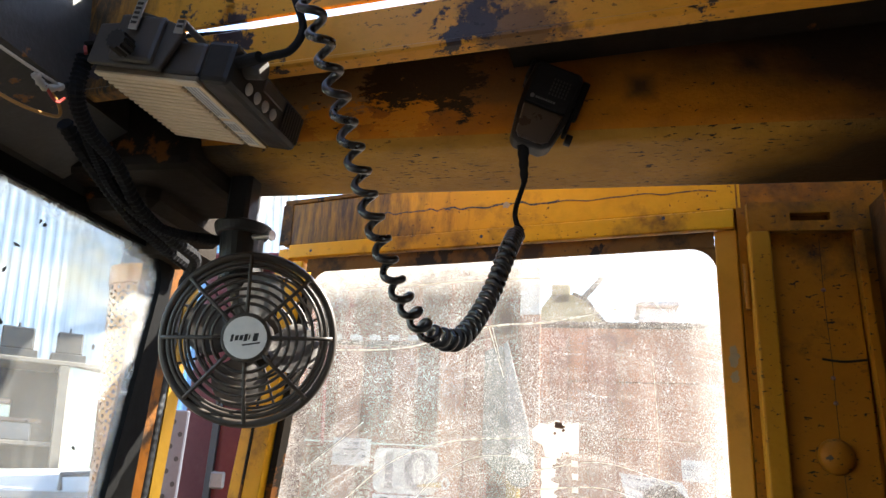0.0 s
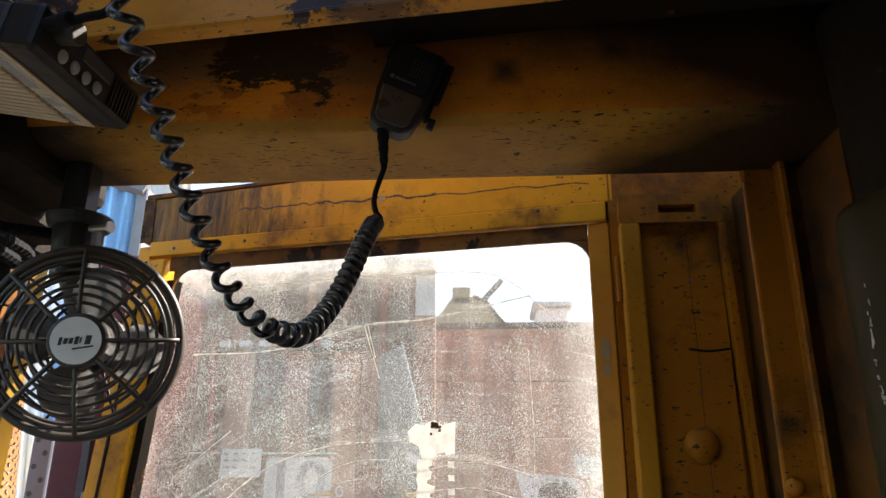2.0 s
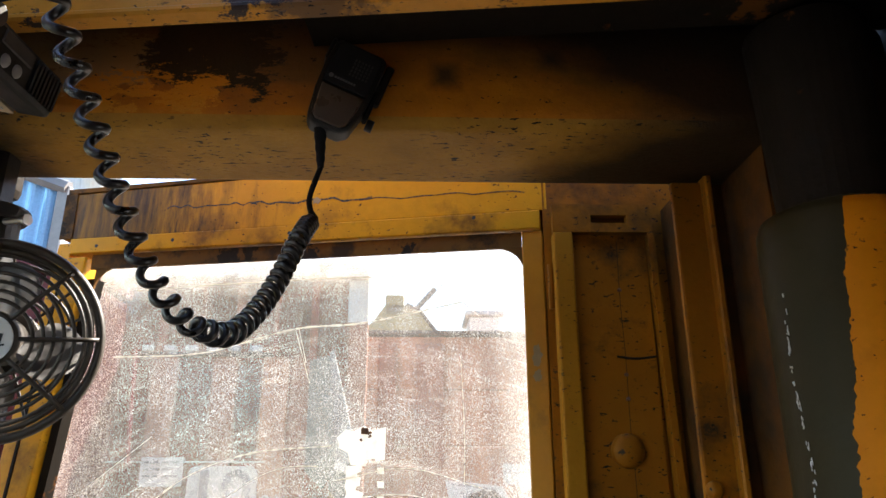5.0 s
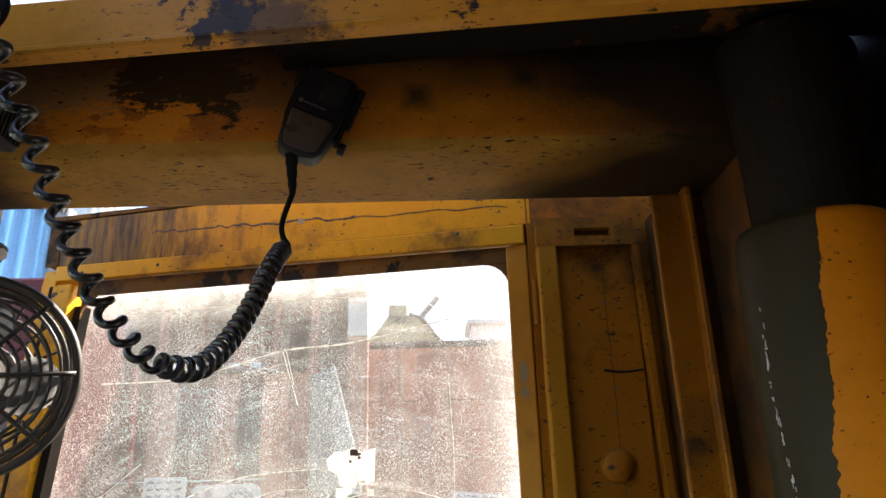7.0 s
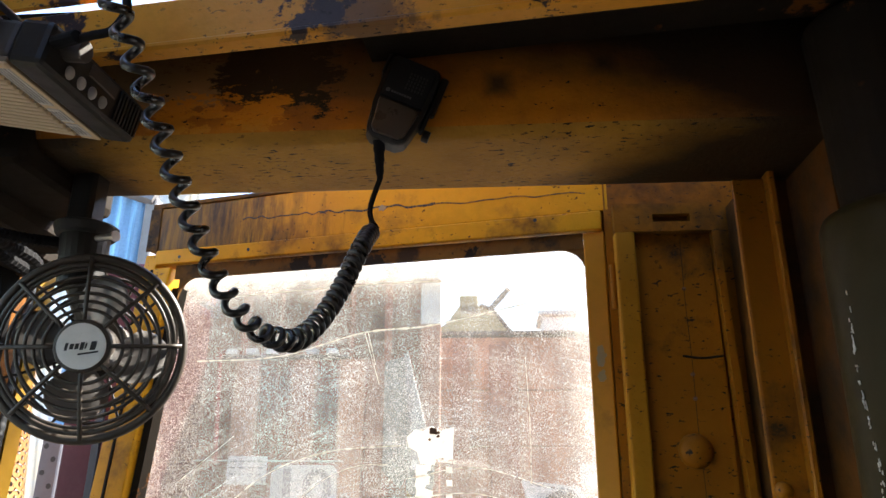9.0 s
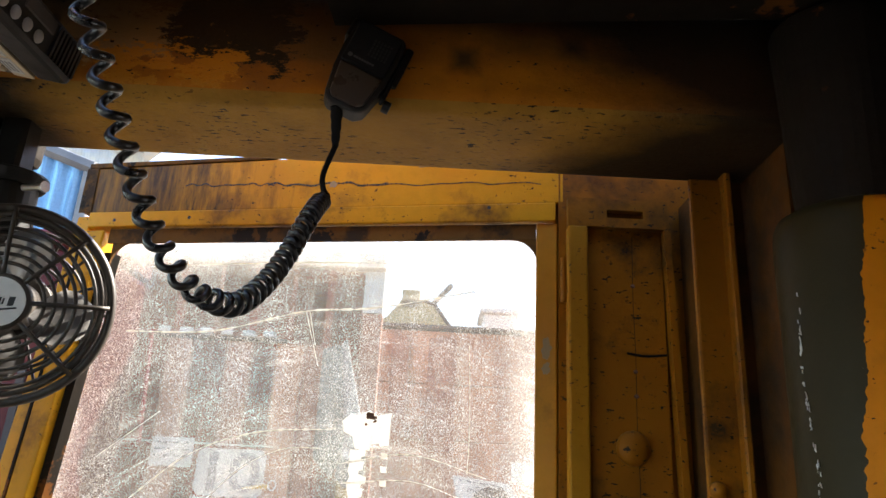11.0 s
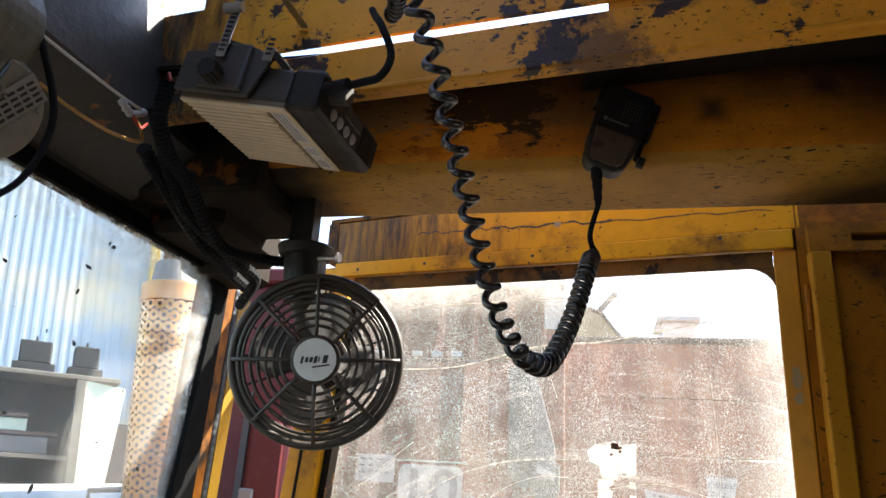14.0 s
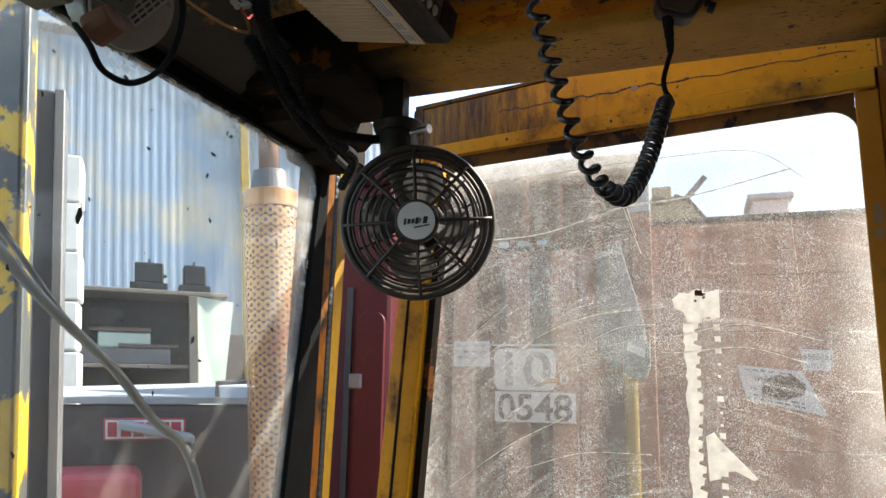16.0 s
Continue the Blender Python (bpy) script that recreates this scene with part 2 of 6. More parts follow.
M_header = surface("scorched_door_header_paint", spec=0.14, base=(0.64, 0.30, 0.006), rough=0.42, second=(0.50, 0.21, 0.007), chips=(0.05, 0.028, 0.02), chip_lo=0.665, chip_scale=11.0,
                   grime=(0.20, 0.085, 0.012), grime_lo=0.56, grime_scale=8.0, pits=0.66, bump=0.25, burn=(0.0, 0.88, (0.055, 0.030, 0.014)))
M_cord = surface("black_cord_rubber", (0.014, 0.0135, 0.014), 0.30, bump=0.05, spec=0.7)
M_postorange = surface("worn_orange_paint", (0.62, 0.205, 0.004), 0.5, second=(0.48, 0.155, 0.004), chips=(0.04, 0.026, 0.014), chip_lo=0.68, grime=(0.30, 0.11, 0.010), grime_lo=0.58, grime_scale=6, pits=0.66, bump=0.25, spec=0.12)
# Near-black metal shared by the plate, gusset, collar, grooves and chassis.
M_darkmetal = surface("dark_chipped_metal", (0.018, 0.0125, 0.008), 0.75, spec=0.12, second=(0.012, 0.009, 0.006), chips=(0.14, 0.05, 0.009), chip_lo=0.63, chip_scale=6.0, bump=0.3)
# Dark mottled wall colour with worn yellow-brown chips.
M_darkwall = surface("dark_worn_wall", (0.040, 0.026, 0.013), 0.65, spec=0.15, second=(0.020, 0.014, 0.009), chips=(0.22, 0.10, 0.014), chip_lo=0.60, chip_scale=7.0, grime=(0.012, 0.010, 0.008), grime_lo=0.50, grime_scale=6, bump=0.3)
M_sootpaint = surface("sooty_worn_header", (0.050, 0.046, 0.040), 0.5, spec=0.4, second=(0.028, 0.026, 0.023), chips=(0.22, 0.09, 0.015), chip_lo=0.62, chip_scale=9.0,
                      grime=(0.020, 0.018, 0.016), grime_lo=0.50, grime_w=0.14, bump=0.4)
M_scorched = surface("scorched_pillar_paint", spec=0.12, base=(0.21, 0.072, 0.005), rough=0.55, second=(0.08, 0.030, 0.005), big=9, grime=(0.03, 0.018, 0.010), grime_lo=0.47, grime_scale=12, grime_w=0.12, bump=0.3)
M_dullyellow = surface("dull_yellow_paint", spec=0.15, base=(0.27, 0.155, 0.014), rough=0.5, second=(0.19, 0.10, 0.010), grime=(0.10, 0.06, 0.02), grime_lo=0.56, grime_scale=14, bump=0.25)
M_conduit = surface("blue_black_conduit", (0.016, 0.018, 0.021), 0.5, bump=0.1, spec=0.4)
M_seal = surface("black_sealing_rubber", (0.005, 0.005, 0.005), 0.85, bump=0.15, spec=0.08)
M_black = surface("black_plastic", (0.013, 0.0125, 0.012), 0.48, second=(0.018, 0.017, 0.016), bump=0.1, spec=0.3)
M_rubber = surface("black_rubber", (0.014, 0.014, 0.015), 0.85, bump=0.15, spec=0.12)
M_fan = surface("dusty_black_plastic", (0.036, 0.027, 0.020), 0.5, second=(0.055, 0.043, 0.031), bump=0.1)
M_blade = surface("grey_plastic_blade", (0.20, 0.19, 0.18), 0.35, second=(0.13, 0.12, 0.115), bump=0.1)
M_cast = surface("dark_cast_radio_case", (0.052, 0.043, 0.035), 0.55, second=(0.036, 0.030, 0.025), bump=0.15)
# Darker than the fins, so that the grooves between them stand out.
M_groove = surface("dark_groove", (0.20, 0.145, 0.085), 0.6, second=(0.13, 0.095, 0.06), bump=0.1)
M_finned = surface("dusty_aluminium", (0.76, 0.60, 0.38), 0.55, second=(0.60, 0.47, 0.30), chips=(0.12, 0.09, 0.06), chip_lo=0.70, chip_scale=60, bump=0.15)
M_steel = surface("worn_steel", (0.45, 0.44, 0.42), 0.35, 0.9, bump=0.1)
M_grey = surface("dark_grey_paint", (0.038, 0.029, 0.011), 0.45, spec=0.10, second=(0.027, 0.021, 0.009), chips=(0.45, 0.42, 0.36), chip_lo=0.76, chip_scale=50, bump=0.15)
M_white = surface("white_sticker", (0.72, 0.71, 0.68), 0.6, second=(0.6, 0.58, 0.55), chips=(0.10, 0.09, 0.08), chip_lo=0.66, chip_scale=220, bump=0.05)
M_button = surface("pale_rubber_button", (0.42, 0.40, 0.36), 0.5, bump=0.05)
M_ink = surface("black_print", (0.02, 0.02, 0.02), 0.6, bump=0.0)
M_greyink = surface("grey_print", (0.42, 0.42, 0.42), 0.6, bump=0.0)
M_red = surface("red_steel", (0.060, 0.007, 0.009), 0.5, second=(0.048, 0.007, 0.008), chips=(0.05, 0.03, 0.025), chip_lo=0.70, grime=(0.07, 0.02, 0.018), grime_lo=0.55, grime_scale=3, bump=0.15, spec=0.2)
M_maroon = surface("weathered_maroon_steel", (0.58, 0.14, 0.10), 0.6, second=(0.31, 0.075, 0.06), grime=(0.46, 0.22, 0.12), grime_lo=0.52, grime_scale=2.0, bump=0.2, stretch=(2, 1, 0.4))
M_wood = surface("weathered_boards", (0.60, 0.30, 0.17), 0.7, second=(0.32, 0.145, 0.09), big=3.5, grime=(0.20, 0.085, 0.06), grime_lo=0.52, grime_scale=2.6, bump=0.3, stretch=(3, 3, 0.5))
M_corr = surface("corrugated_steel", (0.41, 0.50, 0.60), 0.45, 0.1, second=(0.50, 0.52, 0.53), grime=(0.62, 0.55, 0.43), grime_lo=0.48, grime_scale=0.7, bump=0.05, big=1.0, stretch=(1, 1, 0.2))
# Unseen ground, kept pale so that it bounces light into the cab.
M_ground = surface("pale_yard_ground", (0.15, 0.138, 0.12), 0.85, second=(0.11, 0.10, 0.088), big=0.5, fine=30, bump=0.3)
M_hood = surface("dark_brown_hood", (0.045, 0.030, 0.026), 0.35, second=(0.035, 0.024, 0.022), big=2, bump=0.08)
# Paler than M_hood; also on the step and the tapered post's edge strip.
M_hoodtop = surface("pale_hood_top", (0.34, 0.34, 0.33), 0.55, second=(0.25, 0.25, 0.24), bump=0.1)
M_bluecorr = surface("blue_corrugated_steel", (0.20, 0.36, 0.52), 0.45, 0.1, second=(0.26, 0.40, 0.54), bump=0.05, big=1.0)
M_galv = surface("perforated_steel_shield", (0.40, 0.22, 0.085), 0.32, 0.45, second=(0.36, 0.145, 0.05), big=7, grime=(0.30, 0.10, 0.04), grime_lo=0.56, grime_scale=9, bump=0.1)
M_rust = surface("rusty_steel", (0.20, 0.09, 0.045), 0.7, second=(0.12, 0.06, 0.035), bump=0.3)
M_mast = surface("chipped_mast_paint", (0.62, 0.37, 0.006), 0.45, second=(0.52, 0.29, 0.008), chips=(0.060, 0.060, 0.052), chip_lo=0.475, chip_scale=4.2, bump=0.3)
M_postgrey = surface("grey_steel", (0.16, 0.15, 0.14), 0.5, 0.3, second=(0.11, 0.10, 0.10), bump=0.1)
M_webbrown = surface("brown_grey_steel", (0.085, 0.070, 0.060), 0.5, 0.1, second=(0.055, 0.045, 0.04), bump=0.1)
M_pale = surface("pale_blocks", (0.52, 0.50, 0.46), 0.7, second=(0.42, 0.41, 0.38), bump=0.1)
M_shedgreen = surface("pale_green_panel", (0.40, 0.46, 0.38), 0.6, second=(0.32, 0.37, 0.31), bump=0.1)
M_glass_door = dirty_glass("dusty_door_glass", 0.040, 0.48, tint=(0.90, 0.86, 0.79), streak=0.06, edge=0.5, clear_tint=(0.68, 0.67, 0.65), pivot=(0.213, 1.113, 0.72))
M_glass_front = dirty_glass("windscreen_glass", 0.042, 0.06, streak=0.05, edge=0.40, across=1)
M_board = surface("white_board_paint", (0.82, 0.80, 0.76), 0.6, second=(0.72, 0.70, 0.66), bump=0.05)


def thin_white(name, c, through):
    """Thin paper or scuffed glass that lets part of the light through."""
    m, n, l = tree(name)
    n.remove(n["Principled BSDF"])
    coord = n.new("ShaderNodeTexCoord").outputs["Object"]
    col = blend(n, l, ramp(n, l, noise_node(n, l, coord, 90.0, 5, 0.6), 0.4, 0.7), c, tuple(v * 0.82 for v in c))
    d1, d2, mx = n.new("ShaderNodeBsdfDiffuse"), n.new("ShaderNodeBsdfTranslucent"), n.new("ShaderNodeMixShader")
    mx.inputs[0].default_value = through
    for k, d in enumerate((d1, d2)):
        l.new(col, d.inputs[0])
        l.new(d.outputs[0], mx.inputs[k + 1])
    l.new(mx.outputs[0], n["Material Output"].inputs[0])
    return m


M_tape = thin_white("torn_white_tape", (0.90, 0.88, 0.84), 0.8)
M_scratch = thin_white("scratch_haze", (0.85, 0.82, 0.76), 0.65)
M_paper = surface("sun_bleached_paper", (0.80, 0.80, 0.78), 0.6, second=(0.68, 0.68, 0.66), bump=0.05)
M_midink = surface("faded_print", (0.20, 0.20, 0.21), 0.6, bump=0.0)
M_peach = surface("faded_peach_paint", (0.48, 0.27, 0.19), 0.6, second=(0.40, 0.21, 0.15), bump=0.1)
M_numgrey = surface("grey_brown_lettering", (0.05, 0.043, 0.038), 0.6, bump=0.0)
M_palegreen = surface("pale_green_grey_paint", (0.20, 0.225, 0.20), 0.5, second=(0.16, 0.18, 0.16), bump=0.1)
M_yellowpost = surface("yellow_post_paint", (0.42, 0.28, 0.05), 0.5, bump=0.1)
M_shelf = surface("grey_weathered_shelf", (0.13, 0.11, 0.085), 0.7, second=(0.09, 0.076, 0.06), bump=0.2)
M_batten = surface("weathered_batten", (0.36, 0.155, 0.095), 0.7, second=(0.27, 0.115, 0.07), bump=0.2)
M_wood2 = surface("dark_batten", (0.11, 0.07, 0.055), 0.7, bump=0.2)
M_guard = surface("grey_perforated_steel", (0.115, 0.11, 0.125), 0.45, 0.2, second=(0.085, 0.083, 0.095), bump=0.1)
M_tan = surface("tan_plaster", (0.40, 0.32, 0.16), 0.7, second=(0.34, 0.26, 0.13), big=0.6, bump=0.1)
M_seat = surface("dark_floor_mat", (0.04, 0.038, 0.035), 0.8, bump=0.3)


# ---- mesh helpers ----
def part(name, bm, material, parent=None, label="", smooth=False):
    me = bpy.data.meshes.new(name)
    bmesh.ops.recalc_face_normals(bm, faces=bm.faces[:])
    if smooth:
        for f in bm.faces:
            f.smooth = True
    bm.to_mesh(me)
    bm.free()
    me.materials.append(material)
    ob = new(name, me)
    if parent:
        ob.parent = parent
        ob.matrix_parent_inverse = parent.matrix_basis.inverted()
    if label:
        ob["label"] = label
    return ob


def holder(name, at, label, category, group="", kind=""):
    e = new(name)
    e.matrix_basis = Matrix.Translation(at)
    return tagged(e, label, category, group, kind)


def bm_box(lo, hi, bevel=0.0, bm=None, m=None, seg=1):
    b = bmesh.new()
    bmesh.ops.create_cube(b, size=1.0)
    for v in b.verts:
        v.co = Vector([lo[i] + (v.co[i] + 0.5) * (hi[i] - lo[i]) for i in range(3)])
    if bevel:
        bmesh.ops.bevel(b, geom=b.edges[:], offset=bevel, segments=seg, affect="EDGES", profile=0.5)
    return merge(b, bm, m)


def merge(b, bm, m=None):
    if m is not None:
        b.transform(m)
    if bm is None:
        return b
    me = bpy.data.meshes.new("tmp")
    b.to_mesh(me)
    b.free()
    bm.from_mesh(me)
    bpy.data.meshes.remove(me)
    return bm


def bm_cyl(a, b_, r0, r1=None, seg=24, bm=None, bevel=0.0):
    a, b_ = Vector(a), Vector(b_)
    r1 = r0 if r1 is None else r1
    d = b_ - a
    b = bmesh.new()
    bmesh.ops.create_cone(b, cap_ends=True, segments=seg, radius1=r0, radius2=r1, depth=d.length)
    if bevel:
        rim = [e for e in b.edges if len(e.link_faces) == 2 and any(len(f.verts) > 4 for f in e.link_faces)]
        bmesh.ops.bevel(b, geom=rim, offset=bevel, segments=2, affect="EDGES", profile=0.5)
    m = Matrix.Translation((a + b_) / 2) @ d.to_track_quat("Z", "Y").to_matrix().to_4x4()
    return merge(b, bm, m)


def bm_tube(points, r, seg=8, closed=False, bm=None):
    """A round tube along points; r is a number or a function of 0..1."""
    pts = [Vector(p) for p in points]
    n = len(pts)
    b = bm or bmesh.new()
    up = Vector((0.13, 0.21, 0.97)).normalized()
    rings = []
    for i, p in enumerate(pts):
        a = pts[(i - 1) % n] if closed or i else p
        c = pts[(i + 1) % n] if closed or i < n - 1 else p
        t = (c - a).normalized()
        up = (up - t * up.dot(t))
        up = up.normalized() if up.length > 1e-6 else t.orthogonal().normalized()
        side = t.cross(up)
        rr = r(i / (n - 1)) if callable(r) else r
        rings.append([b.verts.new(p + (up * math.cos(2 * math.pi * k / seg) + side * math.sin(2 * math.pi * k / seg)) * rr) for k in range(seg)])
    for i in range(n if closed else n - 1):
        q, w = rings[i], rings[(i + 1) % n]
        for k in range(seg):
            b.faces.new((q[k], q[(k + 1) % seg], w[(k + 1) % seg], w[k]))
    if not closed:
        b.faces.new(rings[0][::-1])
        b.faces.new(rings[-1])
    return b


def spline(points, n):
    """n points on a smooth line through the given ones."""
    p = [Vector(q) for q in points]
    p = [p[0] * 2 - p[1]] + p + [p[-1] * 2 - p[-2]]
    out = []
    k = len(p) - 3
    for i in range(n):
        u = i / (n - 1) * k
        j = min(int(u), k - 1)
        f = u - j
        a, b, c, d = p[j:j + 4]
        out.append(0.5 * (2 * b + (c - a) * f + (2 * a - 5 * b + 4 * c - d) * f * f + (3 * b - a - 3 * c + d) * f ** 3))
    return out


def bm_prism(outline, depth, m, bm=None, bevel=0.0):
    """An outline in the local xy plane, pushed to -depth along z, placed by m."""
    b = bmesh.new()
    top = [b.verts.new((x, y, 0)) for x, y in outline]
    low = [b.verts.new((x, y, -depth)) for x, y in outline]
    b.faces.new(top)
    b.faces.new(low[::-1])
    n = len(top)
    for i in range(n):
        b.faces.new((top[i], low[i], low[(i + 1) % n], top[(i + 1) % n]))
    if bevel:
        bmesh.ops.bevel(b, geom=b.edges[:], offset=bevel, segments=2, affect="EDGES", profile=0.5)
    return merge(b, bm, m)


def rounded(x0, y0, x1, y1, r, seg=6):
    out = []
    for cx, cy, a0 in ((x1 - r, y1 - r, 0), (x0 + r, y1 - r, 90), (x0 + r, y0 + r, 180), (x1 - r, y0 + r, 270)):
        for i in range(seg + 1):
            a = radians(a0 + 90 * i / seg)
            out.append((cx + r * math.cos(a), cy + r * math.sin(a)))
    return out


def bm_frame(outer, inner, depth, m, bm=None):
    """A flat ring between two outlines of the same number of points, with thickness."""
    b = bmesh.new()
    n = len(outer)
    vs = [[b.verts.new((x, y, z)) for x, y in o] for o in (outer, inner) for z in (0, -depth)]
    ot, ol, it, il = vs
    for i in range(n):
        j = (i + 1) % n
        for q in ((ot[i], ot[j], it[j], it[i]), (ol[i], il[i], il[j], ol[j]), (ot[i], ol[i], ol[j], ot[j]), (it[i], it[j], il[j], il[i])):
            b.faces.new(q)
    return merge(b, bm, m)


def axes(origin, x, y):
    """A pose with the given local x and y directions."""
    x = Vector(x).normalized()
    z = x.cross(Vector(y)).normalized()
    y = z.cross(x)
    m = Matrix((x, y, z)).transposed().to_4x4()
    return Matrix.Translation(origin) @ m


# ---- ground and cab shell ----
g = bmesh.new()
bmesh.ops.create_grid(g, x_segments=40, y_segments=40, size=400)
g.transform(Matrix.Translation((0, 0, -1.55)))
tagged(part("ground", g, M_ground), "unseen yard ground with worn patches, pale to bounce light", "ground", kind="structure")

tagged(part("chassis", bm_box((-0.45, -1.0, -1.55), (0.80, 1.15, -0.05), 0.02), M_darkmetal), "dark steel machine frame under the cab", "chassis", kind="structure")
tagged(part("floor", bm_box((-0.5, -1.1, -0.05), (0.85, 1.25, 0.0)), M_seat), "dark dirty cab floor", "floor", kind="structure")

RAILM = Matrix.Translation((0.12, 0.65, 1.67)) @ pose(0, 0, 0, 0, -1.3, -4.5) @ Matrix.Translation((-0.12, -0.65, -1.67))
# ceiling: rear roof, hatch upstand and the sloped plate that joins hatch rail and beam
c = bmesh.new()
# The opening in the roof is unseen, added to light rail and beam.
for q in ((-0.5, -1.1, -0.12, 0.645), (0.12, -1.1, 0.9, 0.645), (-0.12, -1.1, 0.12, -0.50), (-0.12, 0.60, 0.12, 0.645)):
    bm_box((q[0], q[1], 1.93), (q[2], q[3], 1.97), bm=c)
bm_box((-0.20, 0.640, 1.730), (0.9, 0.645, 2.0), bm=c, m=RAILM)
bm_box((-0.5, 0.640, 1.730), (-0.20, 0.645, 1.800), bm=c, m=RAILM)
tagged(part("ceiling", c, M_paint_rail), "scraped yellow steel cab roof", "ceiling", kind="structure")
c = bmesh.new()
vs = [c.verts.new(p) for p in ((-0.5, 0.662, 1.716), (0.9, 0.662, 1.716), (0.9, 0.775, 1.760), (-0.5, 0.775, 1.760),
                               (-0.5, 0.662, 1.721), (0.9, 0.662, 1.721), (0.9, 0.775, 1.765), (-0.5, 0.775, 1.765))]
for q in ((0, 1, 2, 3), (4, 7, 6, 5), (0, 4, 5, 1), (2, 6, 7, 3), (1, 5, 6, 2), (0, 3, 7, 4)):
    c.faces.new([vs[i] for i in q])
# Added flange that blocks a light leak behind the rail.
bm_box((0.20, 0.648, 1.7125), (0.90, 0.760, 1.7175), bm=c, m=RAILM)
tagged(part("ceiling_plate", c, M_darkmetal), "dark steel plate between roof beam and hatch", "ceiling", kind="structure")

# hatch rail, with the gap above it closed at both ends
r_ = bm_box((-0.36, 0.642, 1.672), (0.72, 0.650, 1.722), 0.003)
bm_box((-0.36, 0.640, 1.668), (0.72, 0.660, 1.676), 0.0025, bm=r_)
bm_box((0.235, 0.646, 1.7215), (0.9, 0.654, 1.745), bm=r_)
bm_box((-0.5, 0.646, 1.7215), (-0.13, 0.654, 1.745), bm=r_)
r_.transform(RAILM)
tagged(part("hatch_rail", r_, M_paint_rail), "scraped yellow steel hatch rail under the roof", "rail", kind="structure")

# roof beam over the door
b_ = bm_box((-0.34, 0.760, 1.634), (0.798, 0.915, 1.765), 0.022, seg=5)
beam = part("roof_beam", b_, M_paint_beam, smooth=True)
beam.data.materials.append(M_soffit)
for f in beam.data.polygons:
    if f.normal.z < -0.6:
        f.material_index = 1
tagged(beam, "sooty yellow steel roof beam above the door, shade painted in", "beam", kind="structure")

# Darker mottled brown than M_brown, for return, band, seam and slot back.
M_darkbrown = surface("dark_brown_mottle", (0.13, 0.048, 0.007), 0.6, spec=0.12, second=(0.06, 0.025, 0.006), bump=0.3, grime=(0.030, 0.018, 0.010), grime_lo=0.44, grime_scale=12.0, grime_w=0.2)

# rear, left and right walls with their window openings
def wall_with_hole(name, axis, at, thick, a0, a1, z0, z1, h0, h1, hz0, hz1, material, label):
    b = bmesh.new()
    for s0, s1, t0, t1 in ((a0, h0, z0, z1), (h1, a1, z0, z1), (h0, h1, z0, hz0), (h0, h1, hz1, z1)):
        if axis == "x":
            bm_box((at, s0, t0), (at + thick, s1, t1), bm=b)
        else:
            bm_box((s0, at, t0), (s1, at + thick, t1), bm=b)
    return tagged(part(name, b, material), label, "wall", kind="structure")


# Unseen rear wall; its opening is added as a light inlet.
wall_with_hole("wall_south", "y", -1.1, 0.05, -0.5, 0.9, 0, 1.95, -0.44, 0.02, 0.6, 1.50, M_brown, "yellow-brown cab rear wall, unseen, opened to let light in")
wall_with_hole("wall_east", "x", 0.80, 0.05, -1.05, 1.06, 0, 1.95, 0.10, 0.55, 0.95, 1.40, M_darkwall, "dark worn cab side wall with a window opening")

# ---- door, hung on its right edge and standing ajar ----
HINGE = Vector((0.485, 1.048, 0.0))
DU, DZ = Vector((-0.973, 0.231, 0)), Vector((0, 0, 1))
DM = axes(HINGE, DU, DZ)
if DM.col[2].y > 0:
    SGN = -1.0
else:
    SGN = 1.0


def door_m(off):
    """The door's plane, off metres towards the inside; local x runs from the hinge to the free edge, y is up."""
    m = DM.copy()
    n = Vector((-0.231, -0.973, 0))
    m.translation = HINGE + n * off
    return m


def dprism(outline, depth, off, bm=None, bevel=0.0):
    """A plate on the door whose inner face lies off metres inside the plane and which is depth thick."""
    m = door_m(off)
    if SGN < 0:
        m = m @ Matrix.Diagonal((1, 1, -1, 1))
    return bm_prism(outline, depth, m, bm, bevel)


door = holder("door_1", tuple(HINGE), "worn yellow steel cab door, standing ajar", "door", kind="structure")
part("header", dprism([(0.0, 1.660), (0.756, 1.671), (0.760, 1.748), (0.0, 1.748)], 0.03, 0.004, bevel=0.002), M_header, door)
part("header_lip", dprism([(0.43, 1.7485), (0.760, 1.7485), (0.760, 1.757), (0.43, 1.754)], 0.034, 0.006, bevel=0.001), M_rebate, door, "blackened upper lip")
part("end_plate", dprism([(0.740, 1.672), (0.7625, 1.672), (0.7625, 1.748), (0.742, 1.748)], 0.002, 0.0062), M_rebate, door, "blackened end plate")
part("top_rail", dprism([(0.010, 1.632), (0.738, 1.645), (0.738, 1.670), (0.010, 1.659)], 0.035, 0.010, bevel=0.002), M_paint_door, door)
part("hinge_stile", dprism([(0.008, 0.3), (0.036, 0.3), (0.036, 1.631), (0.008, 1.631)], 0.012, 0.004, bevel=0.002), M_paint, door)
part("free_stile", dprism([(0.821, 0.3), (0.852, 0.3), (0.739, 1.639), (0.705, 1.639)], 0.035, 0.010, bevel=0.002), M_paint_door, door)
part("edge_flange", dprism([(0.8545, 0.3), (0.905, 0.3), (0.766, 1.667), (0.7415, 1.667)], 0.03, 0.000, bevel=0.002), M_paint_door, door)
part("bottom_panel", dprism([(0.036, 0.3), (0.820, 0.3), (0.784, 0.72), (0.036, 0.72)], 0.03, 0.004, bevel=0.002), M_paint_door, door)
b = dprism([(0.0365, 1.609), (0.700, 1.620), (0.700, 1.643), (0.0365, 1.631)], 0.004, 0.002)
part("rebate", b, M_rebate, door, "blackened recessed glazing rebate")
